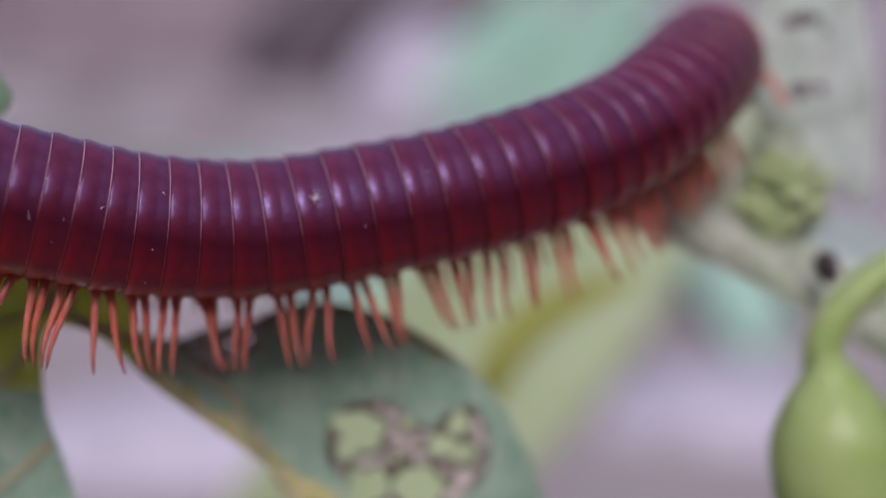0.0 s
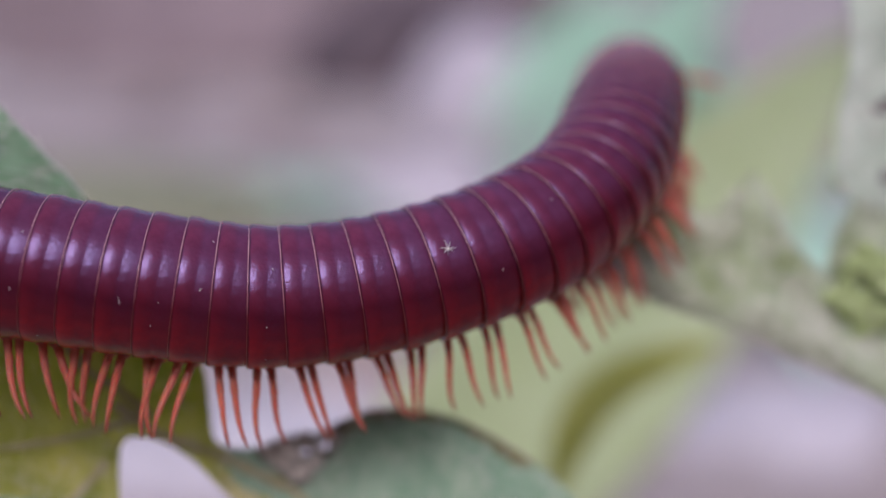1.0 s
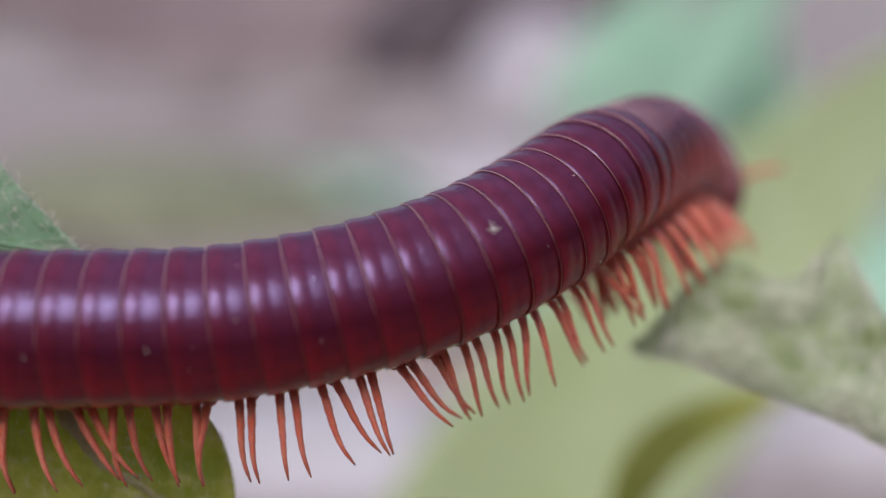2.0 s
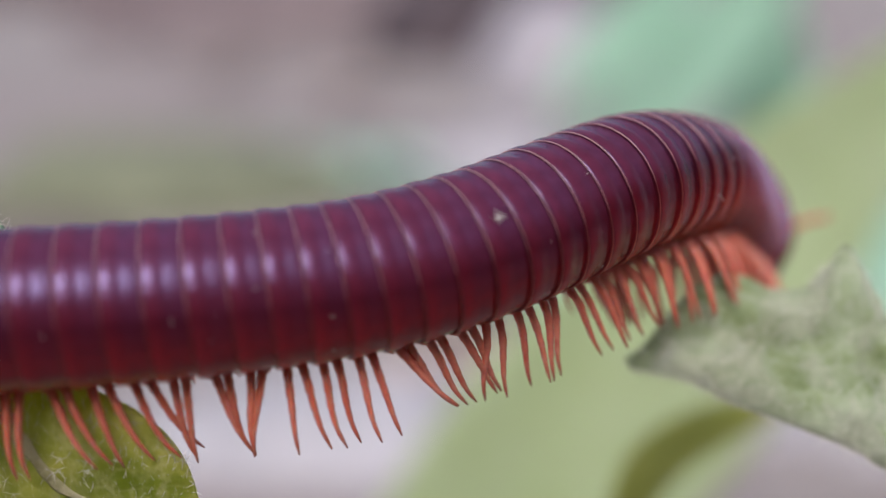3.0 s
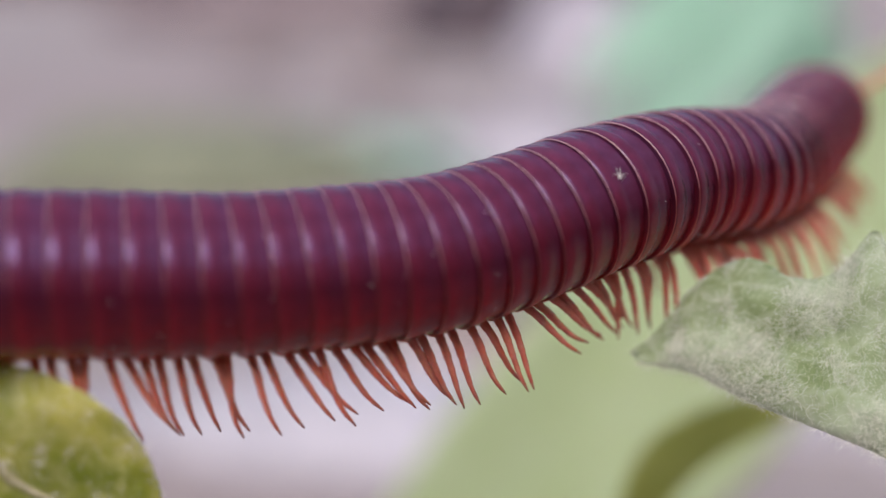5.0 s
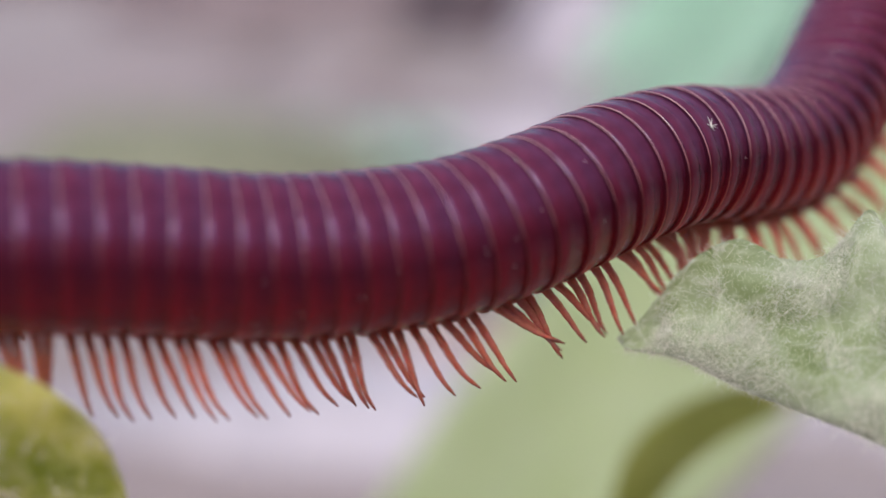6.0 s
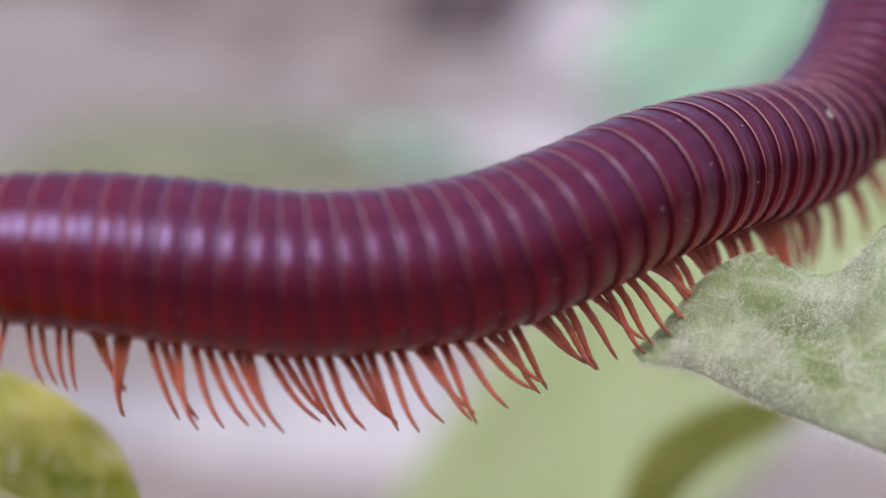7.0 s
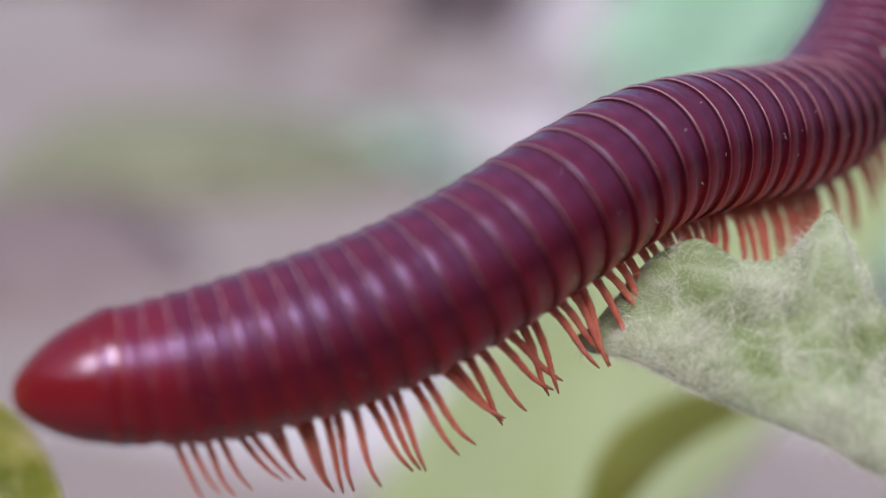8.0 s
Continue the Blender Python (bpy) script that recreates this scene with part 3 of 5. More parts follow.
def eaten_leaf():
    D, lean_deg = 0.0478, 8.0
    m = camera_like(EYE_A, *AX_A, D) @ pose(0, 0, 0, 0, lean_deg, 0)
    root = thing("eaten_leaf", "green downy leaf gnawed through in ragged holes", "leaf", m)
    cb, sb, k = math.cos(radians(lean_deg)), math.sin(radians(lean_deg)), D / 1893

    def loc(u, v):
        """From view tangents to the leaf's own plane."""
        d = D * cb / (cb - u / 1893 * sb)
        return d * u / 1893 * cb - (D - d) * sb, d * v / 1893

    def view(x, y):
        d = D + sb * x
        return cb * x / d * 1893, y / d * 1893

    def line_on(text, n, closed=False):
        return [(p.x, p.y) for p in spline([(*loc(u, v), 0) for u, v in numbers(text, 2)], n, closed=closed)]

    poly = line_on("-1084 165 -884 172 -736 162 -645 132 -590 90 -558 38 -545 -24 -541 -89 -534 -137 -494 -151 -454 -147 -424 -134 "
                   "-384 -124 -344 -119 -309 -104 -254 -87 -184 -87 -104 -107 -24 -149 46 -199 106 -264 156 -349 186 -419 "
                   "216 -519 216 -639 146 -759 36 -839 -84 -759 -164 -609 -224 -489 -284 -409 -354 -349 -434 -289 -514 -229 "
                   "-574 -169 -624 -134 -674 -121 -699 -139 -706 -199 -699 -279 -674 -359 -649 -449 -634 -559 -664 -709 -834 -809 -1084 -759", 5, True)

    def gnaw(cells, seed):
        return [ragged(*loc(x, y), r * k, seed + i) for i, (x, y, r) in enumerate(numbers(cells, 3))]

    big = gnaw("-140 -315 38 -178 -300 20 -168 -352 22 -130 -420 38 -38 -420 44 0 -340 24 30 -300 22 42 -355 24 -60 -300 12 -80 -365 10", 40)
    small = gnaw("-402 -122 10 -362 -118 12 -345 -150 7 -378 -160 6", 70)
    patch_big = line_on("-205 -330 -195 -285 -150 -262 -85 -262 -60 -290 -20 -305 15 -275 60 -270 82 -310 85 -380 40 -440 -10 -480 -130 -480 -165 -420 -200 -380", 5, True)
    patch_small = line_on("-470 -150 -430 -112 -380 -104 -325 -104 -310 -140 -345 -180 -385 -222 -420 -200", 5, True)

    def near(p, loop, d):
        return min((p[0] - a) ** 2 + (p[1] - b) ** 2 for a, b in loop) < d * d

    def pick(x, y):
        q = (x, y)
        for pt in (patch_big, patch_small):
            if inside(q, pt):
                return 2 if near(q, pt, 8 * k) or any(near(q, h, 8 * k) for h in [*big, *small]) or noise.noise(Vector((x, y, 0)) * 2600) > 0.27 else 1
        u, v = view(x, y)
        if u < -524 + 80 * noise.noise(Vector((0, y * 300, 0))):
            return 3 if v > -225 + 60 * noise.noise(Vector((x * 250, y * 250, 7))) else 0
        edge = min(abs(v - (-121 - 0.80 * (u + 674))), 400)
        if v > -185 and -310 < u < 20 and near(q, poly, (17 + 14 * noise.noise(Vector((x, y, 2)) * 900)) * k):
            return 5
        if u < -40 and edge < 62 + 26 * noise.noise(Vector((x, y, 1)) * 700):
            return 4
        if u < -520 and v > -170:
            return 4 if noise.noise(Vector((x, y, 5)) * 500) > 0.1 else 3
        return 0

    def lift(x, y):
        u, v = view(x, y)
        z = 0.5 * MM * math.sin(u / 130 + 0.6) + 0.25 * MM * noise.noise(Vector((x, y, 0)) * 350)
        z += -1.2 * MM * (max(0, u + 200) / 400) ** 2 * (1 if u > -200 else 0)
        z += 2.6 * MM * max(0.0, min(1.0, (v + 160) / 260)) * (1 if u < -540 else max(0, 1 - (u + 540) / 60))
        return z - 0.4 * MM * max(0, -v - 250) / 100

    blade("blade", poly, [*big, *small], lift, 0.2 * MM, pick, [BLADE, TISSUE, SCORCH, OLD, YELLOW, BROWNED], 0.16 * MM, root)
    # the midrib that runs down the lobe
    bm = bmesh.new()
    line = [Vector((p.x, p.y, lift(p.x, p.y) + 0.03 * MM)) for p in spline([(*loc(x, y), 0) for x, y in numbers(
        "-700 -60 -640 -110 -560 -145 -470 -190 -390 -235 -345 -300 -310 -370 -270 -450 -200 -600 -120 -740", 2)], 8)]
    tube(bm, line, [0.26 * MM * (1 - 0.6 * i / len(line)) * (1 + 0.6 * noise.noise(p * 1800)) for i, p in enumerate(line)], 8, flat=0.12)
    part("midrib", bm, VEIN, root, "pale yellowish midrib")
    for j, txt in enumerate(("-830 140 -797 86 -749 7 -692 -36 -640 -85", "-725 -165 -800 -240 -920 -290", "-655 -80 -780 -120 -960 -150", "-300 -390 -200 -520 -60 -640", "-690 -330 -800 -420 -980 -480")):
        bm = bmesh.new()
        line = [Vector((p.x, p.y, lift(p.x, p.y) + 0.02 * MM)) for p in spline([(*loc(x, y), 0) for x, y in numbers(txt, 2)], 10)]
        tube(bm, line, [(0.34 if j == 0 else 0.2) * MM * (1 - 0.5 * i / len(line)) * (1 + 0.5 * noise.noise(p * 1500)) for i, p in enumerate(line)], 8, flat=0.22)
        part("vein", bm, VEIN, root, "thin pale vein")
    sheet_hairs("leaf_hairs", root, poly, lift, 7000, 0.50 * MM, 0.011 * MM, 0.5, [*big, *small], 0.04, Vector((0.1, 1.0, 0.1)))
    # hairs along the margin
    bm = bmesh.new()
    for i, (x, y) in enumerate(poly):
        for _ in range(3):
            p = Vector((x, y, lift(x, y)))
            hair(bm, p, Vector((rng.uniform(-1, 1), rng.uniform(-1, 1), rng.uniform(0, 0.8))), 0.35 * MM * rng.uniform(0.5, 1.2), 0.009 * MM)
    part("margin_hairs", bm, HAIR, root, "fine pale hairs along the leaf margin", kind="stuff")


eaten_leaf()


def upper_leaf():
    m = camera_like((0, 0, 0.160), (0.9999, 0.001, -0.0133), (-0.0126, -0.259, -0.9658), (-0.0044, 0.9659, -0.259), 0.046) @ pose(0.0003, 0.0002, 0, 8, 14, 0)
    root = thing("young_leaf", "blue-green downy leaf with a pointed tip", "leaf", m)
    k = 0.046 / 1893
    raw = "-1200 300 -1050 370 -900 370 -800 305 -745 245 -690 172 -640 112 -595 62 -555 22 -520 -30 -545 -75 -620 -120 -760 -170 -950 -190 -1150 -120 -1250 60"
    poly = [(p.x, p.y) for p in spline([(x * k, y * k, 0) for x, y in numbers(raw, 2)], 6, closed=True)]

    def lift(x, y):
        return 0.5 * MM * math.sin(x / k / 90) + 0.18 * MM * noise.noise(Vector((x, y, 3)) * 500) - 1.0 * MM * ((y / k - 60) / 250) ** 2

    blade("blade", poly, [], lift, 0.35 * MM, lambda x, y: 0, [BLUEGREEN], 0.16 * MM, root)
    for txt in ("-1200 60 -1000 70 -780 50 -620 20 -540 0", "-1000 70 -900 160 -820 260", "-860 60 -780 120 -720 170", "-1000 70 -900 -20 -780 -110"):
        bm = bmesh.new()
        line = [Vector((p.x, p.y, lift(p.x, p.y) + 0.02 * MM)) for p in spline([(x * k, y * k, 0) for x, y in numbers(txt, 2)], 10)]
        tube(bm, line, [0.16 * MM * (1 - 0.7 * i / len(line)) for i in range(len(line))], 6, flat=0.5)
        part("vein", bm, BLUEGREEN, root)
    sheet_hairs("leaf_hairs", root, poly, lift, 1000, 0.7 * MM, 0.012 * MM, 1.0, (), 0.15, Vector((0.3, 0.6, 0.4)))
    bm = bmesh.new()
    for x, y in poly:
        for _ in range(4):
            hair(bm, Vector((x, y, lift(x, y))), Vector((rng.uniform(-1, 1), rng.uniform(-1, 1), rng.uniform(-0.2, 0.8))), 0.5 * MM * rng.uniform(0.5, 1.2), 0.010 * MM)
    part("margin_hairs", bm, HAIR, root, "fine pale hairs along the leaf margin", kind="stuff")


upper_leaf()


def woolly_leaf():
    """A thick folded leaf, felted with white wool: a rolled lower ridge and a raised, toothed upper margin."""
    up = numbers("8.7 47.3 143.6  9.7 47.4 144.5  11.1 47.7 146.3  12.9 47.6 147.4  14.3 47.0 146.9  15.6 47.1 146.8  16.5 47.2 147.5"
                 "  17.5 47.5 148.5  18.3 46.9 147.2  19.1 45.9 145.6  20.5 45.5 144.0  23.1 45.1 142.1  26.1 44.7 140.3  29.0 44.5 139.0", 3)
    lo = numbers("9.0 46.8 143.4  9.9 46.6 143.3  10.8 45.7 143.5  12.6 44.6 142.9  14.0 44.1 142.5  15.1 43.7 142.2  16.0 43.5 141.9"
                 "  17.0 43.4 141.5  17.7 43.1 141.1  18.5 42.8 140.8  19.9 42.7 140.2  22.4 42.5 138.9  25.3 42.1 137.2  28.5 42.0 135.5", 3)
    a, b = spline(up, 7), spline(lo, 7)
    root = thing("woolly_leaf", "thick folded grey-green leaf felted with white wool", "leaf", pose(0.0160, 0.0440, 0.1430))
    org = Vector((16.0, 44.0, 143.0))
    bm = bmesh.new()
    rows, n = [], 22
    for i, (u, l) in enumerate(zip(a, b)):
        along = (a[min(i + 1, len(a) - 1)] - a[max(i - 1, 0)]).normalized()
        across = u - l
        out = across.cross(along).normalized()
        if out.y > 0:
            out = -out
        wd = across.length
        col = []
        for j in range(2 * n):
            front = j < n
            v = j / (n - 1) if front else 1 - (j - n) / (n - 1)
            bulge = wd * (0.13 * math.sin(math.pi * v) ** 0.7 + 0.05 * math.exp(-((v - 0.16) / 0.14) ** 2) - 0.10 * math.exp(-((v - 0.5) / 0.18) ** 2))
            if not front:
                bulge = bulge * 0.3 - min(1.0, wd / 3) * 0.4 * math.sin(math.pi * v) ** 0.5
            p = l + across * v + out * bulge
            p += out * 0.16 * noise.fractal(p * 1.3, 0.7, 2.0, 3) + out * 0.10 * noise.noise(p * 4.5)
            col.append(bm.verts.new((p - org) * MM))
        rows.append(col)
    for r0, r1 in zip(rows, rows[1:]):
        for j in range(2 * n):
            k = (j + 1) % (2 * n)
            bm.faces.new((r0[j], r0[k], r1[k], r1[j]))
    bm.faces.new(rows[0][::-1])
    bm.faces.new(rows[-1])
    bmesh.ops.recalc_face_normals(bm, faces=bm.faces)
    bm.normal_update()
    wool = bmesh.new()
    for f in list(bm.faces)[:-2]:
        c = f.calc_center_median()
        if f.normal.y > 0.55:
            continue
        area = f.calc_area() / (MM * MM)
        cnt = area * 520 * max(0.10 if f.normal.z > -0.3 else 0.8, min(1.0, 0.47 + 1.5 * noise.noise(c * 700) + 1.2 * noise.noise(c * 260)))
        for _ in range(int(cnt) + (rng.random() < cnt % 1)):
            w1, w2 = rng.random(), rng.random()
            p = f.verts[0].co.lerp(f.verts[1].co, w1).lerp(f.verts[3].co.lerp(f.verts[2].co, w1), w2)
            d = f.normal * 0.45 + Vector((rng.uniform(-1, 1), rng.uniform(-1, 1), rng.uniform(-1, 1)))
            hair(wool, p, d, rng.uniform(0.16, 0.46) * (1.5 if abs(f.normal.y) < 0.45 else 1.0) * MM, 0.0048 * MM, rng.uniform(0.2, 0.9))
    part("blade", bm, WOOLLY, root)
    part("wool", wool, WOOL, root, "dense short white wool", kind="stuff")


woolly_leaf()


def pale_leaf():
    ax = ((0.998, -0.064, 0.008), (-0.004, -0.258, -0.966), (0.064, 0.964, -0.258))
    m = camera_like((0.00265, -0.0039, 0.1562), *ax, 0.051) @ pose(0, 0, 0, 10, 10, 0)
    root = thing("spotted_leaf", "pale grey-green downy leaf with dark gnawed spots", "leaf", m)
    k = 0.051 / 1893
    raw = "560 620 568 441 560 330 556 205 590 178 560 70 550 -50 590 -105 680 -95 715 -20 700 50 760 40 850 10 860 120 810 300 770 400 740 470 720 640"
    poly = [(p.x, p.y) for p in spline([(x * k, y * k, 0) for x, y in numbers(raw, 2)], 6, closed=True)]
    spots = [(622, 338, 17, 12), (656, 347, 27, 15), (692, 331, 11, 9), (655, 222, 24, 17), (692, 226, 14, 12)]

    def pick(x, y):
        u, v = x / k, y / k
        for cx, cy, a, b in spots:
            q = ((u - cx) / a) ** 2 + ((v - cy) / b) ** 2 + 0.7 * noise.noise(Vector((x, y, 0)) * 1500)
            if q < 1:
                return 1
        # the lower lobe is olive, the upper one pale with down
        return 2 if v < 215 - 0.95 * (u - 566) + 60 * noise.noise(Vector((x, y, 3)) * 420) else 0

    def lift(x, y):
        u, v = x / k, y / k
        return 1.2 * MM * math.sin((u - 500) / 110) + 0.3 * MM * noise.noise(Vector((x, y, 9)) * 400)

    blade("blade", poly, [ragged(656 * k, 347 * k, 6 * k, 90), ragged(655 * k, 222 * k, 6 * k, 91)], lift, 0.26 * MM, pick, [PALE, SPOT, WOOLLY], 0.25 * MM, root)
    sheet_hairs("leaf_hairs", root, poly, lift, 1500, 0.4 * MM, 0.012 * MM, 1.0, (), 0.2)


pale_leaf()


def bud_rosette():
    root = thing("bud_rosette", "bright green rosette of plump young buds", "bud", pose(0.0224, 0.0452, 0.1436))
    g = random.Random(5)
    for i in range(30):
        a = 2.4 * i
        r = 0.2 + 0.33 * math.sqrt(i)
        bm = bmesh.new()
        bmesh.ops.create_uvsphere(bm, u_segments=14, v_segments=9, radius=1.0)
        for v in bm.verts:
            t = (v.co.x + 1) / 2
            s = 0.35 + 0.65 * math.sin(math.pi * (0.15 + 0.75 * t))
            v.co = Vector((v.co.x * 0.72, v.co.y * 0.66 * s, v.co.z * 0.50 * s + 0.10 * t * t)) * MM
        ob = part("bud_leaf", bm, BUD, root)
        d = Vector((math.cos(a) + g.uniform(-0.5, 0.5), g.uniform(-1.2, -0.3), math.sin(a) + g.uniform(-0.5, 0.5)))
        ob.matrix_basis = Matrix.Translation(Vector((math.cos(a) * r + g.uniform(-0.3, 0.3), -0.25 * (4 - r) - 0.4, math.sin(a) * r * 0.9 + g.uniform(-0.3, 0.3))) * MM) @ \
            d.to_track_quat("X", "Z").to_matrix().to_4x4() @ Matrix.Scale(g.uniform(0.65, 1.1), 4)
    bm = bmesh.new()
    tube(bm, spline([(0, 0.0005, -0.0002), (0.0012, 0.0012, -0.002), (0.003, 0.001, -0.0045)], 5), [0.0005] * 11, 8)
    part("stalk", bm, WOOLLY, root)


bud_rosette()


def frass():
    root = thing("frass_pellet", "dark crumb of insect frass on the woolly leaf", "frass", pose(0.0236, 0.0412, 0.1410))
    bm = bmesh.new()
    bmesh.ops.create_icosphere(bm, subdivisions=3, radius=0.75 * MM)
    for v in bm.verts:
        v.co *= 1 + 0.4 * noise.noise(v.co * 1700)
        v.co.x *= 0.7
    part("crumb", bm, FRASS, root)


frass()


def green_pod():
    root = thing("seed_pod", "smooth green seed pod hanging from a hooked stalk", "seed pod", pose(0.0153, 0.0229, 0.1427))
    org = Vector((14.7, 22.8, 143.0))
    bm = bmesh.new()
    line = [(p - org) * MM for p in spline(numbers("14.7 23.1 143.1  14.6 23.4 143.9  15.0 23.6 144.8  15.8 23.7 145.6  17.0 23.9 146.3  19.3 24.4 147.0  24 27 147", 3), 8)]
    tube(bm, line, [(0.55 + 0.18 * max(0, 1 - i / 6)) * MM for i in range(len(line))], 16)
    part("stalk", bm, POD, root)
    bm = bmesh.new()
    prof = [(0, 0.0), (0.1, 0.55), (0.5, 0.85), (1.2, 1.35), (2.2, 1.8), (3.4, 1.9), (4.6, 1.75), (5.6, 1.2), (6.2, 0.5), (6.4, 0.0)]
    pr = spline([(x, r, 0) for x, r in prof], 4)
    revolve(bm, [(p.x * MM, max(0.0, p.y) * MM) for p in pr], 30)
    ob = part("pod", bm, POD, root)
    ob.matrix_basis = Matrix.Translation((0, 0.0004, 0.0006)) @ Vector((0.10, -0.25, -1)).to_track_quat("X", "Z").to_matrix().to_4x4()
    bm = bmesh.new()
    for i in range(500):
        p = line[rng.randrange(len(line) - 1)]
        d = Vector((rng.uniform(-1, 1), rng.uniform(-1, 1), rng.uniform(-1, 1))).normalized()
        hair(bm, p + d * 0.6 * MM, d, 0.35 * MM, 0.010 * MM)
    part("stalk_hairs", bm, HAIR, root, "fine pale hairs on the stalk", kind="stuff")


green_pod()


def simple_leaf(name, label, line, width, mat, facing, cup, thick, n=14, vein=True):
    """A leaf along a line: two curved halves and a raised midrib."""
    pts = [p * MM for p in spline(line, 8)]
    mid = pts[len(pts) // 2].copy()
    root = thing(name, label, "leaf", Matrix.Translation(mid))
    bm, rib = bmesh.new(), bmesh.new()
    rows = []
    fv = Vector(facing).normalized()
    for i, p in enumerate(pts):
        t = i / (len(pts) - 1)
        d = (pts[min(i + 1, len(pts) - 1)] - pts[max(i - 1, 0)]).normalized()
        s = d.cross(fv).normalized()
        nrm = s.cross(d)
        wd = width * MM * math.sin(math.pi * min(0.99, 0.015 + 0.97 * t)) ** 0.75
        rows.append([bm.verts.new(p - mid + s * wd * q + nrm * (cup * wd * q * q + 0.02 * wd * math.sin(14 * t + 5 * q)))
                     for q in (2 * k / n - 1 for k in range(n + 1))])
    for r0, r1 in zip(rows, rows[1:]):
        for k in range(n):
            bm.faces.new((r0[k], r0[k + 1], r1[k + 1], r1[k]))
    ob = part("blade", bm, mat, root)
    so = ob.modifiers.new("thickness", "SOLIDIFY")
    so.thickness = thick * MM
    if vein:
        tube(rib, [p - mid for p in pts], [0.035 * width * MM * (1.1 - i / len(pts)) for i in range(len(pts))], 8)
        part("midrib", rib, mat, root)
    return root


simple_leaf("broad_leaf", "broad lime-green leaf hanging behind the stem", [(-17.6, 109.7, 82.3), (-2.4, 113.1, 89.9), (12.1, 117.8, 101.8), (27.0, 125.2, 115.4), (43.6, 135.1, 130.2), (65.3, 146.5, 148.6)],
            15, LIME, (0.1, -1, 0.35), 0.12, 0.25)
simple_leaf("narrow_leaf", "narrow olive-yellow leaf curving below the stem", [(22.3, 66.8, 133.0), (18.6, 66.5, 132.0), (15.2, 66.0, 130.5), (13.0, 65.5, 128.6), (11.6, 64.8, 125.8), (10.4, 64.0, 121.7)],
            1.65, OLIVE, (-0.3, -0.65, 0.8), 0.08, 0.2)


def mint_plant():
    """A plant of broad mint-green leaves that stands farther off."""
    leaves = ([(31, 332, 79), (49, 330, 102), (66, 327, 122), (84, 329, 141), (99, 330, 159)],
              [(80, 343, 67), (90, 340, 91), (94, 337, 114), (96, 334, 138)],
              [(29, 361, 106), (45, 362, 122), (61, 363, 138), (74, 364, 155)])
    for k, line in enumerate(leaves):
        simple_leaf("mint_leaf", "broad pale mint-green leaf of a herb", line, (14, 13, 10)[k], MINT, (0.1 - 0.1 * k, -1, 0.5), 0.15, 0.4)
    root = thing("mint_plant", "thin green stalks of a mint-green herb rising from the soil", "plant", pose(0.05, 0.34, 0))
    for k, line in enumerate(leaves):
        a = Vector(line[0])
        bm = bmesh.new()
        pts = [Vector(p) * MM - Vector((0.05, 0.34, 0)) for p in spline([(50, 340, 0), (46 + 3 * k, 338, 40), tuple(a)], 8)]
        tube(bm, pts, [1.2 * MM] * len(pts), 8)
        part("stalk", bm, MINT, root)


mint_plant()


def plant_stem():
    """The stems, out of view, that carry the leaves."""
    root = thing("plant_stem", "slender green downy stem rising from the soil", "stem", pose(0.05, 0.075, 0))
    org = Vector((0.05, 0.075, 0))
    for txt, r in (("50 75 0 47 70 50 43 62 100 38 55 125 33 48 136 28.5 43.5 137.5", 1.4), ("38 55 125 40 60 145 44 90 162 58 130 160 65.3 146.5 148.8", 0.8),
                   ("43 62 100 20 62 108 10.4 64 121.5", 0.6), ("38 55 125 38 40 140 31 30 146 24 27 147", 0.6),
                   ("38 55 125 36 58 150 29 52 168 25 50.5 161", 0.5)):
        bm = bmesh.new()
        line = [p * MM - org for p in spline(numbers(txt, 3), 8)]
        tube(bm, line, [r * MM] * len(line), 10)
        part("stalk", bm, WOOLLY, root)
    left = thing("plant_stem", "slender green downy stem rising from the soil", "stem", pose(-0.06, 0.07, 0))
    org = Vector((-0.06, 0.07, 0))
    for txt, r in (("-60 70 0 -56 66 60 -50 58 110 -42 50 135 -33 47.5 154", 1.3), ("-50 58 110 -40 50 130 -30 46 138 -25 43 140", 0.7)):
        bm = bmesh.new()
        line = [p * MM - org for p in spline(numbers(txt, 3), 8)]
        tube(bm, line, [r * MM] * len(line), 10)
        part("stalk", bm, WOOLLY, left)


plant_stem()


def mite():
    root = thing("red_mite", "tiny glossy dark red mite on the eaten leaf", "mite", pose(-0.01315, 0.0410, 0.14045))
    bm = bmesh.new()
    bmesh.ops.create_uvsphere(bm, u_segments=16, v_segments=10, radius=0.32 * MM)
    for v in bm.verts:
        v.co.z *= 0.75
    part("body", bm, MITE, root)
    for i in range(8):
        a = 0.5 + (i % 4) * 0.7 + (math.pi if i > 3 else 0)
        bm = bmesh.new()
        d = Vector((math.cos(a), -0.3, math.sin(a)))
        tube(bm, [d * 0.25 * MM, d * 0.45 * MM + Vector((0, -0.08 * MM, 0)), d * 0.62 * MM], [0.04 * MM, 0.035 * MM, 0.015 * MM], 5)
        part("leg", bm, MITE, root)


mite()


# ---- the millipede ----
RAD = 2.75          # body radius, mm
TAIL, HEAD = -37.5, 21.0   # ends of the body, counted in rings from the one with the starry hair
LINE = (-32.6, 19.0)       # the counts at the ends of the middle lines below
BASE = Vector((-0.005, 0.040, 0.144))


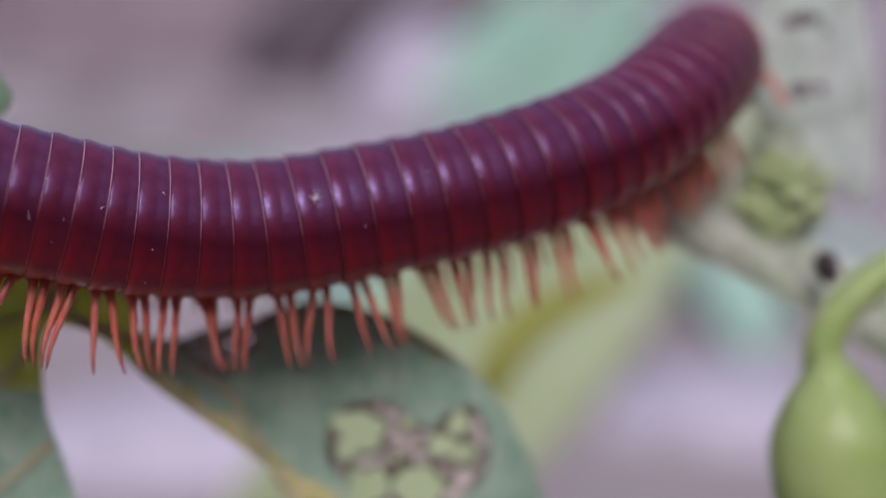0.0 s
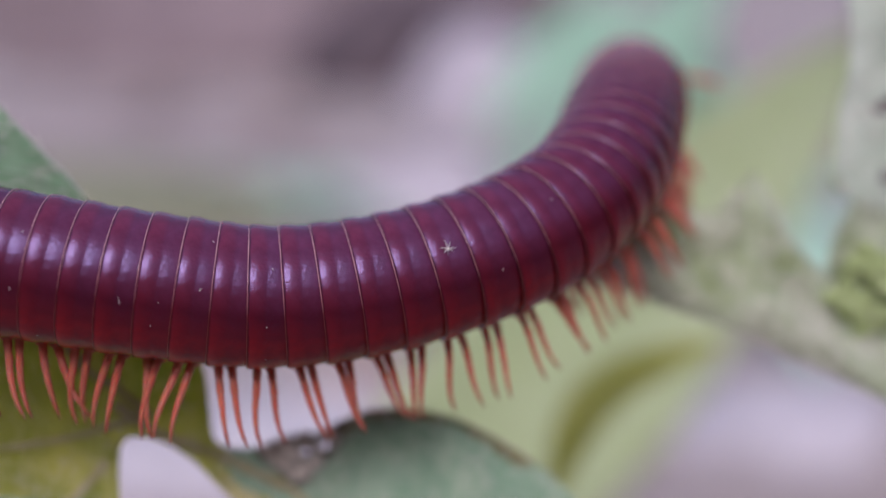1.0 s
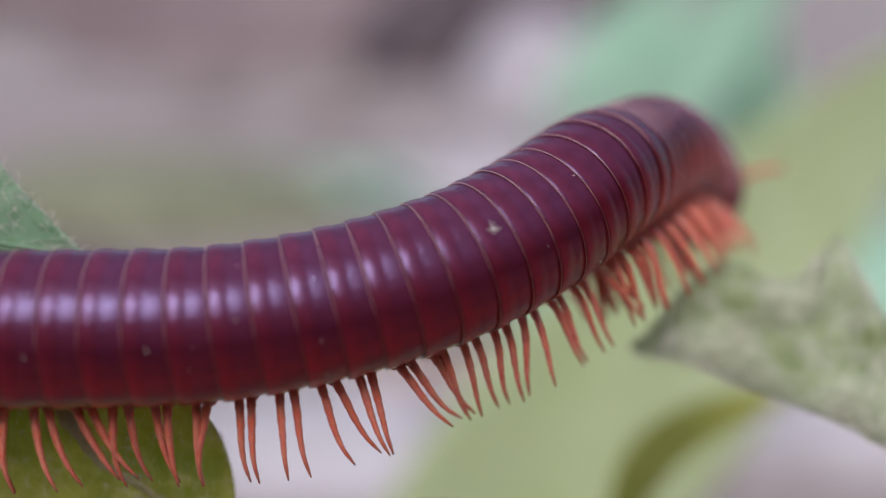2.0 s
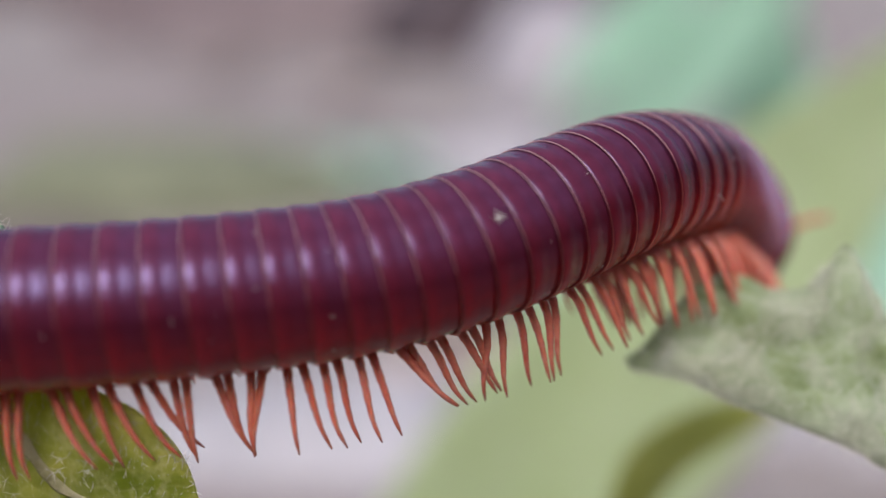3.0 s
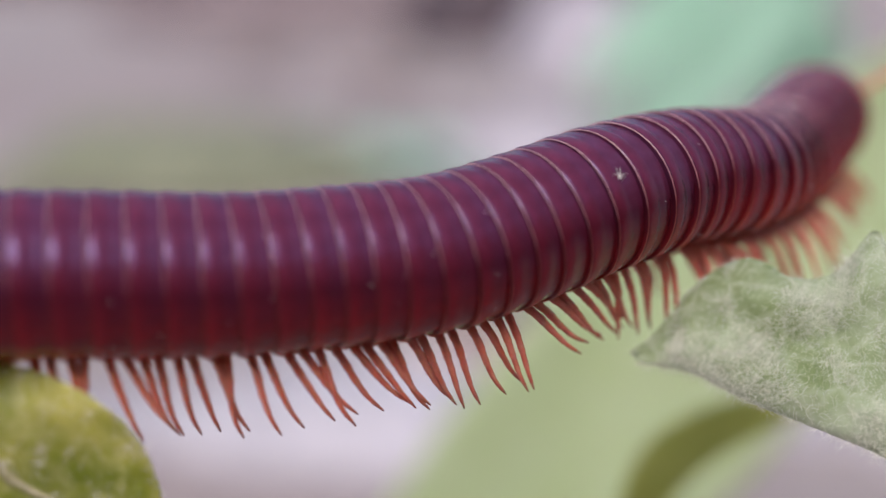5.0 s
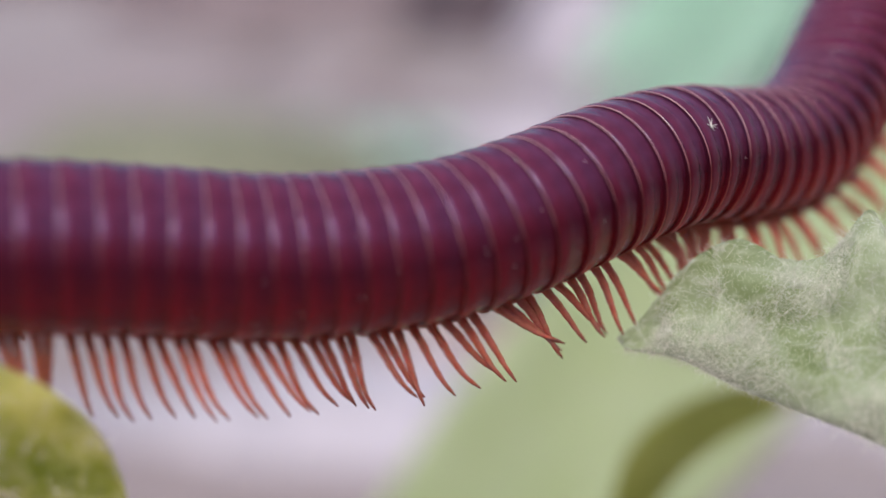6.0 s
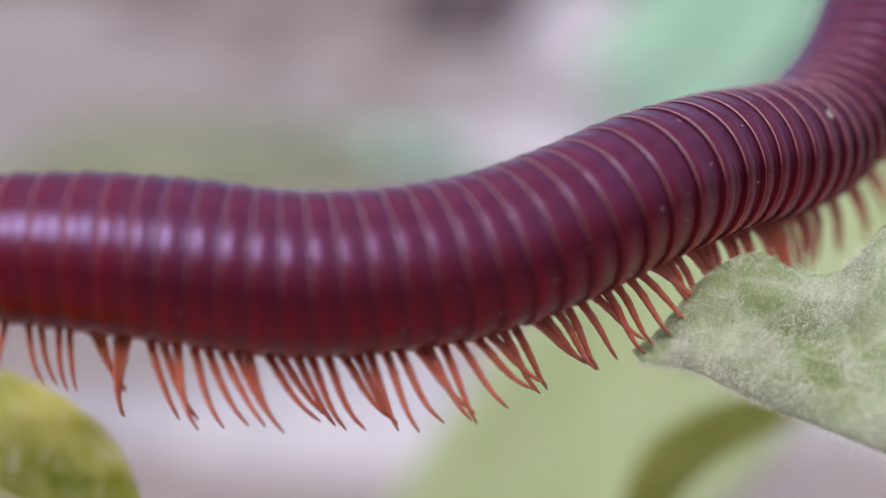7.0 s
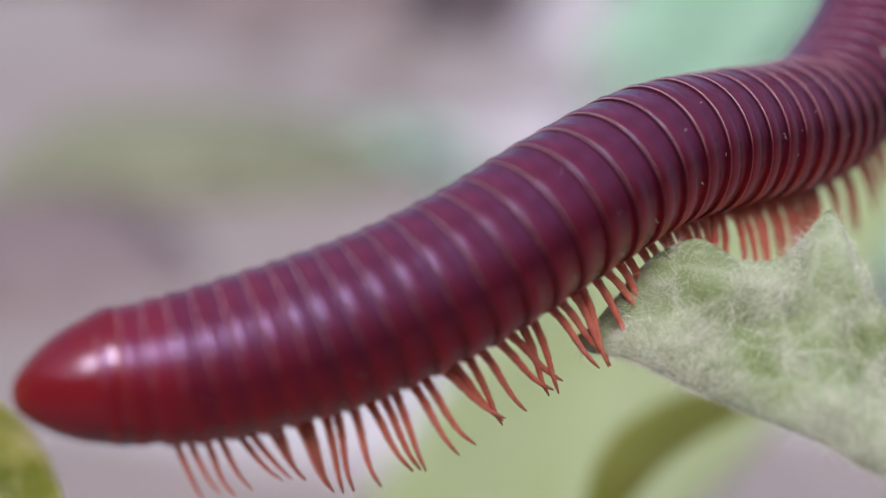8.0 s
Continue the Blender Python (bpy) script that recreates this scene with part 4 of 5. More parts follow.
def girth(s):
    """Body radius in mm at a place along the body, counted in rings."""
    q = (s - TAIL) * 0.87
    steps = [(0, 0.0), (0.12, 0.16), (0.5, 0.31), (1.05, 0.46), (1.6, 0.575), (2.3, 0.675), (3.6, 0.79), (5.6, 0.90), (7.9, 0.97), (10, 1.0), (44, 1.0), (52, 0.97)]
    for (a, ra), (b, rb) in zip(steps, steps[1:]):
        if q <= b:
            return RAD * (ra + (rb - ra) * (q - a) / (b - a))
    return RAD * 0.97


RINGS = [(TAIL + 4.0 + k, 1.0 if k < 8 else 1.25) for k in range(52)]
NECK = TAIL + 3.5 + 52.0


def ring_mesh(s, ln):
    """Shell of one body ring: a hind part that overlaps, a shallow seam, and a front part that slips under the next."""
    prof = [(-0.5, 0.925), (-0.5, 0.990), (-0.48, 1.008), (-0.42, 1.014), (-0.30, 1.017), (-0.16, 1.014), (-0.04, 1.005), (0.02, 0.999), (0.07, 0.996),
            (0.14, 0.997), (0.28, 0.993), (0.42, 0.986), (0.5, 0.981), (0.5 + 0.35 / ln, 0.948), (0.5 + 0.62 / ln, 0.90)]
    bm = bmesh.new()
    revolve(bm, [(x * ln * MM, f * girth(s + max(-0.5, min(0.6, x))) * MM) for x, f in prof], 44)
    for v in bm.verts:
        if v.co.z < -1.6 * MM:
            v.co.z = -1.6 * MM + (v.co.z + 1.6 * MM) * 0.82
    bmesh.ops.recalc_face_normals(bm, faces=bm.faces)
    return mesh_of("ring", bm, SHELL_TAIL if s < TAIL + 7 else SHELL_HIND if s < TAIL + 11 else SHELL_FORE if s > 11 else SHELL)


def rim_mesh(s, ln):
    bm = bmesh.new()
    g = girth(s - 0.5)
    revolve(bm, [(x * MM, (g * f) * MM) for x, f in ((-0.5 * ln - 0.003, 0.998), (-0.5 * ln - 0.014, 1.004), (-0.5 * ln - 0.008, 1.012),
                                                   (-0.5 * ln + 0.006, 1.0150), (-0.5 * ln + 0.016, 1.010))], 44)
    for v in bm.verts:
        if v.co.z < -1.6 * MM:
            v.co.z = -1.6 * MM + (v.co.z + 1.6 * MM) * 0.82
    bmesh.ops.recalc_face_normals(bm, faces=bm.faces)
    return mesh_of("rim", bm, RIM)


def sternum_mesh(s, ln):
    """The soft plate under a ring from which the legs spring: two rounded lobes."""
    bm = bmesh.new()
    g = girth(s)
    for dx in (-0.20, 0.20):
        lobe = bmesh.ops.create_uvsphere(bm, u_segments=14, v_segments=8, radius=1.0)["verts"]
        for v in lobe:
            w = 1 + 0.12 * noise.noise(v.co * 2.0)
            v.co = Vector((v.co.x * 0.27 * ln * w + dx * ln, v.co.y * 0.36 * g * w, v.co.z * 0.13 * g - 0.905 * g)) * MM
    return mesh_of("sternum", bm, BELLY)


def leg_mesh(side, size, seed):
    """A curved, jointed leg that tapers to a claw. side is -1 or 1."""
    g = random.Random(seed)
    b, c = g.uniform(-0.14, 0.14), g.uniform(-0.04, 0.13)
    line = spline([(0, side * -0.1, 0.30), (b * 0.2, side * 0.26, -0.30), (0.01 + b * 0.5, side * 0.46, -0.95), (0.02 + b * 0.8 - 0.3 * c, side * 0.48, -1.7),
                   (0.04 + b, side * 0.40, -2.5), (0.12 + b + c, side * 0.28, -3.25)], 7)
    bm = bmesh.new()
    n = len(line)
    rad = []
    for i in range(n):
        t = i / (n - 1)
        r = 0.155 * (1 - t) ** 0.6 + 0.022 + 0.16 * math.exp(-(t / 0.11) ** 2)
        q = (t * 6.5) % 1.0
        r *= 0.90 + 0.18 * q if t > 0.08 else 1.0
        rad.append(r * size * MM)
    tube(bm, [p * size * MM for p in line], rad, 8, up=(1, 0, 0))
    return mesh_of("leg", bm, LEG)


def millipede():
    root = thing("millipede", "glossy maroon millipede with orange-red legs crawling along leaves", "millipede", Matrix.Translation(BASE))
    shells, rims, legs, plates = {}, {}, {}, {}
    rings = []
    for i, (s, ln) in enumerate(RINGS):
        tip = s < TAIL + 11.5
        key = (round(s, 2) if tip else 12 if s > 11 else 0, ln)
        if key not in shells:
            shells[key], rims[key] = ring_mesh(s, ln), rim_mesh(s, ln)
        ring = part("ring", shells[key], SHELL, root)
        part("rim", rims[key], RIM, ring, "thin pinkish amber hind rim")
        pairs = []
        if key not in plates:
            plates[key] = sternum_mesh(s, ln)
        if i >= 1:
            part("sternum", plates[key], BELLY, ring, "soft orange-brown plate between the legs")
        if 2 <= i < len(RINGS) - 1:
            for dx in (-0.18, 0.18):
                for side in (-1, 1):
                    size = min(1.0, girth(s) / RAD) * (0.95 if s > 11 else 1.08) * (0.8 if i < 6 else 1.0)
                    lk = (side, round(size, 2), (i * 2 + (dx > 0)) % 5)
                    if lk not in legs:
                        legs[lk] = leg_mesh(*lk)
                    leg = part("leg", legs[lk], LEG, ring)
                    pairs.append((leg, Vector((dx * ln, side * 0.50, -girth(s) * 0.86 + 0.12)), side))
        rings.append((ring, s, pairs))
    # hind end
    bm = bmesh.new()
    revolve(bm, [(p.x * MM, max(0.0, p.y) * MM) for p in spline([(q * 0.76, girth(TAIL + q) * (1 + 0.008 * q), 0) for q in (0, 0.16, 0.53, 1.05, 1.6, 2.3, 3.2, 4.2)] + [(4.1, 0.93 * girth(TAIL + 4.8), 0), (5.0, 0.90 * girth(TAIL + 5.5), 0)], 4)], 36)
    bmesh.ops.recalc_face_normals(bm, faces=bm.faces)
    tail = part("tail_cap", bm, TAILM, root, "glossy red pointed tail segment")
    # collar and head
    bm = bmesh.new()
    revolve(bm, [(x * MM, r * RAD * MM) for x, r in ((-0.05, 0.90), (-0.05, 0.97), (0.1, 1.0), (0.8, 1.0), (1.4, 0.95), (1.75, 0.86), (1.8, 0.6))], 44)
    bmesh.ops.recalc_face_normals(bm, faces=bm.faces)
    collar = part("collar", bm, HEADM, root)
    bm = bmesh.new()
    revolve(bm, [(p.x * MM, max(0.0, p.y) * RAD * MM) for p in spline(
        [(-0.9, 0.80, 0), (0, 0.84, 0), (0.6, 0.80, 0), (1.1, 0.66, 0), (1.5, 0.40, 0), (1.66, 0.0, 0)], 4)], 36)
    for v in bm.verts:
        v.co.z = v.co.z * 1.05 - max(0, v.co.x) * 0.45
    bmesh.ops.recalc_face_normals(bm, faces=bm.faces)
    head = part("head", bm, HEADM, root, "rounded reddish maroon head")
    feelers = []
    for side in (-1, 1):
        bm = bmesh.new()
        line, rad = [], []
        prev = Vector((0, 0, 0))
        for k in range(6):
            d = Vector((0.45 - 0.02 * k, side * (0.85 if side < 0 else 0.3), 0.10 - 0.12 * k)).normalized() * (0.52 if k else 0.35)
            for t, r in ((0.08, 0.8), (0.35, 0.95), (0.7, 1.1), (0.95, 1.0)):
                line.append(prev + d * t)
                rad.append((0.20 - 0.008 * k) * r)
            prev = prev + d
        tube(bm, [p * MM for p in line], [r * MM for r in rad], 8)
        an = part("antenna", bm, LEG, head, "orange-red jointed antenna")
        feelers.append((an, Vector((0.55, side * 1.75, -0.35)), side))
        bm = bmesh.new()
        bmesh.ops.create_icosphere(bm, subdivisions=2, radius=0.3 * MM)
        eye = part("eye", bm, EYE, head)
        eye.matrix_basis = pose(0.45 * MM, side * 1.95 * MM, 0.75 * MM)
    return root, rings, tail, collar, head, feelers


BODY = millipede()


def body_litter():
    """A starry plant hair and a few pale specks stuck to the shell."""
    rings = BODY[1]
    g = random.Random(21)
    ring, s, _ = min(rings, key=lambda r: abs(r[1]))
    bm = bmesh.new()
    c = Vector((0.1, -0.78, 0.63)).normalized() * (RAD + 0.03) * MM
    c.x = 0.1 * MM
    for k in range(7):
        a = k * 0.8976 + g.uniform(-0.2, 0.2)
        nrm = Vector((0, c.y, c.z)).normalized()
        u, w = Vector((1, 0, 0)), nrm.cross(Vector((1, 0, 0)))
        hair(bm, c, u * math.cos(a) + w * math.sin(a) + nrm * 0.25, g.uniform(0.26, 0.40) * MM, 0.019 * MM, 0.05)
    part("stellate_hair", bm, HAIR, ring, "white star-shaped plant hair stuck to the shell")
    for ring, s, _ in rings:
        if g.random() < 0.7:
            bm = bmesh.new()
            for _ in range(g.randint(1, 4)):
                a = g.uniform(-0.9, 1.3)
                p = Vector((g.uniform(-0.45, 0.45), -math.cos(a) * (girth(s) + 0.0), math.sin(a) * girth(s))) * MM
                nrm = Vector((0, p.y, p.z)).normalized()
                d = Vector((g.uniform(-1, 1), g.uniform(-1, 1), g.uniform(-1, 1)))
                hair(bm, p, d - nrm * d.dot(nrm) * 0.8, g.uniform(0.05, 0.22) * MM, 0.012 * MM, 0.2)
            part("speck", bm, HAIR, ring, "tiny pale specks of dust")


body_litter()


# ---- what moves: the middle line of the body at some moments, tail to head, in mm ----
TRAIL = {}
TRAIL[0.0] = "-33.5 28.1 152.8  -30.5 28.9 151.8  -27.5 29.8 150.9  -24.4 30.6 149.9  -21.4 31.4 149.0  -18.4 32.2 148.0  -15.3 33.1 147.1  -12.3 33.9 146.1  -9.2 34.7 145.2  -5.9 35.6 144.3  -2.1 36.5 143.9  2.2 37.3 144.4  6.6 38.1 145.2  10.7 39.1 146.3  13.8 40.5 147.4  16.2 42.3 148.7  18.1 44.8 149.7  19.7 47.7 150.0"
TRAIL[0.5] = "-39.3 35.1 151.7  -35.5 35.3 150.9  -31.6 35.6 150.1  -27.8 35.8 149.4  -24.0 36.0 148.6  -20.2 36.2 147.8  -16.3 36.4 147.1  -12.5 36.6 146.3  -8.7 36.8 145.5  -4.9 37.1 145.0  -0.8 37.5 145.0  3.5 38.2 145.9  7.7 39.2 147.2  11.4 40.5 148.5  13.7 42.7 149.8  15.1 45.6 150.5  16.3 48.6 150.8  17.3 51.7 150.7"
TRAIL[1.0] = "-40.9 34.4 152.9  -36.8 34.6 152.2  -32.7 34.8 151.4  -28.7 35.0 150.6  -24.6 35.3 149.8  -20.5 35.5 149.0  -16.4 35.7 148.2  -12.3 35.9 147.4  -8.2 36.1 146.6  -4.1 36.5 146.0  0.2 37.2 146.3  4.5 38.4 147.3  7.8 40.3 148.7  9.6 42.6 150.1  10.7 45.5 151.2  11.6 48.6 151.7  12.3 51.8 151.8  13.0 55.0 151.8"
TRAIL[1.2] = "-40.7 32.4 152.8  -36.6 32.7 152.1  -32.4 33.0 151.5  -28.3 33.2 150.8  -24.2 33.5 150.1  -20.1 33.8 149.5  -15.9 34.0 148.8  -11.8 34.3 148.1  -7.7 34.6 147.3  -3.6 35.0 147.0  0.6 35.8 147.4  4.6 37.1 148.6  7.5 39.2 150.0  9.0 42.0 150.9  9.9 45.1 151.5  10.9 48.2 151.6  12.1 51.3 151.1  13.2 54.2 150.1"
TRAIL[1.5] = "-42.5 34.5 152.3  -38.3 34.7 151.7  -34.1 34.8 151.2  -29.9 35.0 150.6  -25.7 35.1 150.0  -21.4 35.3 149.4  -17.2 35.5 148.9  -12.9 35.6 148.3  -8.5 35.9 147.7  -3.9 36.4 147.5  0.6 37.4 148.2  4.3 39.4 149.7  6.7 41.9 151.1  8.1 44.8 151.6  9.5 47.8 151.6  10.8 50.7 150.8  12.1 53.3 149.4  13.4 55.8 147.6"
TRAIL[2.0] = "-41.4 35.0 149.7  -37.2 35.3 149.5  -33.0 35.6 149.3  -28.7 35.9 149.0  -24.5 36.2 148.8  -20.3 36.5 148.6  -16.0 36.8 148.4  -11.6 37.2 148.2  -7.1 37.6 148.2  -2.8 38.4 148.7  1.0 39.5 149.6  4.1 41.4 150.7  6.4 43.6 151.7  8.0 46.4 151.7  9.6 49.3 151.6  11.0 52.1 150.8  12.4 54.7 149.3  13.6 57.2 147.5"
TRAIL[3.5] = "-37.6 34.8 148.1  -33.4 35.5 148.3  -29.2 36.2 148.5  -25.0 36.8 148.7  -20.8 37.5 149.0  -16.6 38.2 149.2  -12.4 38.8 149.4  -7.9 39.6 149.6  -3.7 40.4 149.8  -0.2 41.3 149.9  3.0 42.5 150.3  6.0 44.4 150.8  8.8 46.5 151.0  11.0 49.0 150.5  12.7 51.6 149.5  14.2 54.1 148.0  15.6 56.4 146.2  16.8 58.9 144.4"
TRAIL[4.0] = "-34.6 35.0 148.0  -30.4 35.8 148.1  -26.2 36.6 148.2  -22.1 37.4 148.3  -17.9 38.2 148.4  -13.7 39.0 148.5  -9.4 39.9 148.7  -5.0 40.8 148.8  -1.5 41.7 148.9  1.5 42.7 149.1  4.4 44.0 149.6  7.3 46.2 150.2  9.9 48.5 150.1  11.9 51.0 149.3  13.6 53.7 148.3  15.2 56.4 147.6  16.9 59.2 147.1  18.6 62.0 147.0"
TRAIL[5.5] = "-23.1 35.8 150.0  -19.6 37.0 149.8  -16.1 38.2 149.6  -12.7 39.4 149.4  -9.2 40.6 149.2  -5.9 41.6 148.8  -2.8 42.5 148.4  0.1 43.5 148.4  3.0 44.6 148.6  5.8 46.4 149.2  8.7 48.5 149.8  11.7 51.2 149.7  14.3 53.2 149.4  16.1 55.9 149.5  17.6 58.8 150.0  19.0 61.6 150.9  20.4 64.5 151.5  21.6 67.6 151.6"
TRAIL[6.2] = "-19.2 37.5 149.9  -15.8 38.7 149.6  -12.3 39.9 149.4  -8.9 41.1 149.1  -5.6 42.2 148.5  -2.4 43.1 148.0  0.5 44.0 148.0  3.5 45.1 148.2  6.4 46.7 148.9  9.3 48.9 149.6  12.0 51.2 149.7  14.6 53.2 149.2  17.0 55.4 149.3  19.0 57.6 150.5  20.5 59.8 152.4  21.9 62.0 154.4  23.5 64.1 156.4  25.0 66.2 158.5"
TRAIL[6.5] = "-18.4 39.1 149.8  -15.0 40.0 149.4  -11.6 41.0 149.1  -8.2 42.0 148.7  -4.9 42.8 148.1  -1.8 43.6 147.8  1.1 44.5 147.9  4.1 45.6 148.2  7.1 47.2 148.9  9.9 49.4 149.5  12.7 51.7 149.8  15.2 53.8 149.8  17.6 56.1 150.2  19.5 58.3 151.5  21.0 60.5 153.4  22.4 62.7 155.5  23.8 64.7 157.7  25.1 66.7 159.9"
TRAIL[7.0] = "-16.6 42.3 149.0  -13.0 42.5 148.9  -9.4 42.7 148.7  -6.0 42.9 148.3  -2.9 43.1 147.9  0.1 43.6 147.9  3.1 44.4 148.2  5.9 45.6 148.9  8.7 47.4 149.7  11.6 50.0 150.0  14.1 52.1 150.0  16.3 54.5 150.2  18.3 56.9 151.3  19.9 59.1 153.0  21.2 61.2 155.2  22.4 63.2 157.5  23.7 65.1 159.8  25.0 67.0 162.2"
TRAIL[7.5] = "-11.0 40.5 147.7  -8.3 41.8 147.8  -5.5 42.8 147.4  -2.5 43.4 147.1  0.4 44.1 147.0  3.4 44.9 147.5  6.3 46.1 148.3  9.1 47.7 149.3  12.0 50.2 149.9  14.7 52.2 149.8  17.1 54.4 149.7  19.3 56.8 150.3  21.2 59.0 151.7  22.6 61.2 153.8  23.8 63.3 155.9  25.1 65.3 158.2  26.4 67.1 160.5  27.7 69.0 162.9"
TRAIL[8.0] = "-8.6 39.8 144.7  -6.3 41.0 144.7  -3.6 41.8 144.8  -0.6 42.7 145.3  2.3 43.7 146.1  5.3 45.0 147.3  8.2 46.8 148.7  11.3 49.3 149.8  14.3 51.6 150.0  16.8 53.6 150.0  19.1 56.0 150.3  21.0 58.3 151.6  22.6 60.5 153.4  23.8 62.7 155.5  25.1 64.7 157.7  26.4 66.6 160.1  27.6 68.5 162.5  28.6 70.4 164.9"
TRAIL[2.2] = "-41.0 35.0 149.6  -36.8 35.3 149.4  -32.6 35.7 149.3  -28.3 36.0 149.1  -24.1 36.3 148.9  -19.9 36.6 148.7  -15.6 37.0 148.5  -11.2 37.4 148.3  -6.8 37.9 148.4  -2.6 38.6 149.0  1.3 39.8 150.0  4.5 41.7 151.1  7.0 43.9 152.0  8.9 46.6 152.0  10.7 49.4 151.6  12.3 52.1 150.4  13.8 54.6 148.7  15.1 57.1 146.8"
TRAIL = {t: [Vector(p) for p in numbers(txt, 3)] for t, txt in TRAIL.items()}
STEP = (LINE[1] - LINE[0]) / 17
# how the rings close up: seconds, place on the line of the ring with the starry hair, spacing
CLOSE = [(0, -0.18, 0.94), (0.5, -0.14, 0.955), (1.0, -0.52, 0.91), (1.5, -0.86, 0.885), (2.0, -1.15, 0.90), (2.2, -1.75, 0.90), (3.5, -1.72, 0.89),
         (4.0, -1.92, 0.90), (5.5, -2.87, 0.93), (6.5, -2.4, 0.91), (7.0, -1.4, 0.88), (7.5, -0.5, 0.856), (8.0, 0.0, 0.87)]


def along(t, s):
    """The place on the middle line of the ring s at t seconds."""
    for (t0, a0, c0), (t1, a1, c1) in zip(CLOSE, CLOSE[1:]):
        if t <= t1:
            break
    f = min(1.0, (t - t0) / (t1 - t0))
    a, c = a0 + (a1 - a0) * f, c0 + (c1 - c0) * f
    if s <= 8.0:
        return a + c * s
    q = (s - 8.0) / (HEAD - 8.0)
    return a + 8 * c + (LINE[1] - a - 8 * c) * q


def midline(t):
    """The control points of the body's middle line at t seconds."""
    ts = sorted(TRAIL)
    k = max(i for i in range(len(ts) - 1) if ts[i] <= t + 1e-9)
    a, b = ts[k], ts[k + 1]
    h, u = b - a, min(1.0, (t - a) / (b - a))
    res = []
    for j in range(18):
        p0, p1 = TRAIL[a][j], TRAIL[b][j]
        m = (p1 - p0) / h
        m0 = (p1 - TRAIL[ts[k - 1]][j]) / (b - ts[k - 1]) if k > 0 else m
        m1 = (TRAIL[ts[k + 2]][j] - p0) / (ts[k + 2] - a) if k + 2 < len(ts) else m
        m0, m1 = m0.lerp(m, 0.35), m1.lerp(m, 0.35)
        u2, u3 = u * u, u * u * u
        res.append(p0 * (2 * u3 - 3 * u2 + 1) + m0 * h * (u3 - 2 * u2 + u) + p1 * (3 * u2 - 2 * u3) + m1 * h * (u3 - u2))
    return res


def body_frames(t):
    """A function that gives the pose of the body at a place along it: x to the head, z to the back."""
    line = spline(midline(t), 12)
    d = [(line[min(i + 1, len(line) - 1)] - line[max(i - 1, 0)]).normalized() for i in range(len(line))]
    up = Vector((0, -0.10, 1))
    slant = 6.0 * max(0.0, min(1.0, (t - 2.0) / 1.5))
    ups = []
    for i, v in enumerate(d):
        up = (up - v * up.dot(v)).normalized()
        ups.append(up)
        if i + 1 < len(d):
            up = up.copy()
            up.rotate(v.rotation_difference(d[i + 1]))

    def at(s):
        q = min(len(line) - 1.001, (along(t, s) - LINE[0]) / STEP * 12)
        i = max(0, int(q))
        f = q - i
        h = max(0.0, f)
        x = d[i].lerp(d[i + 1], h).normalized()
        z = ups[i].lerp(ups[i + 1], h)
        z = (z - x * z.dot(x)).normalized()
        m = Matrix((x, z.cross(x), z)).transposed().to_4x4()
        twist = -(30.0 + 8.0 * max(0.0, min(1.0, (t - 4.0) / 1.5))) * max(0.0, min(1.0, (s - 2.0) / 10)) * max(0.0, min(1.0, (t - 0.7) / 0.9))
        m = m @ pose(0, 0, 0, 0, 0, slant) @ pose(0, 0, 0, twist, 0, 0)
        m.translation = (line[i] + (line[i + 1] - line[i]) * f) * MM - BASE
        return m

    return at


def lean(t):
    """How far the legs reach back along the body, in degrees."""
    steps = [(0, 2), (2, 3), (3.5, 8), (5.5, 25), (7, 22), (7.5, 18), (8, 6)]
    for (a, va), (b, vb) in zip(steps, steps[1:]):
        if t <= b:
            break
    return va + (vb - va) * min(1.0, (t - a) / (b - a))


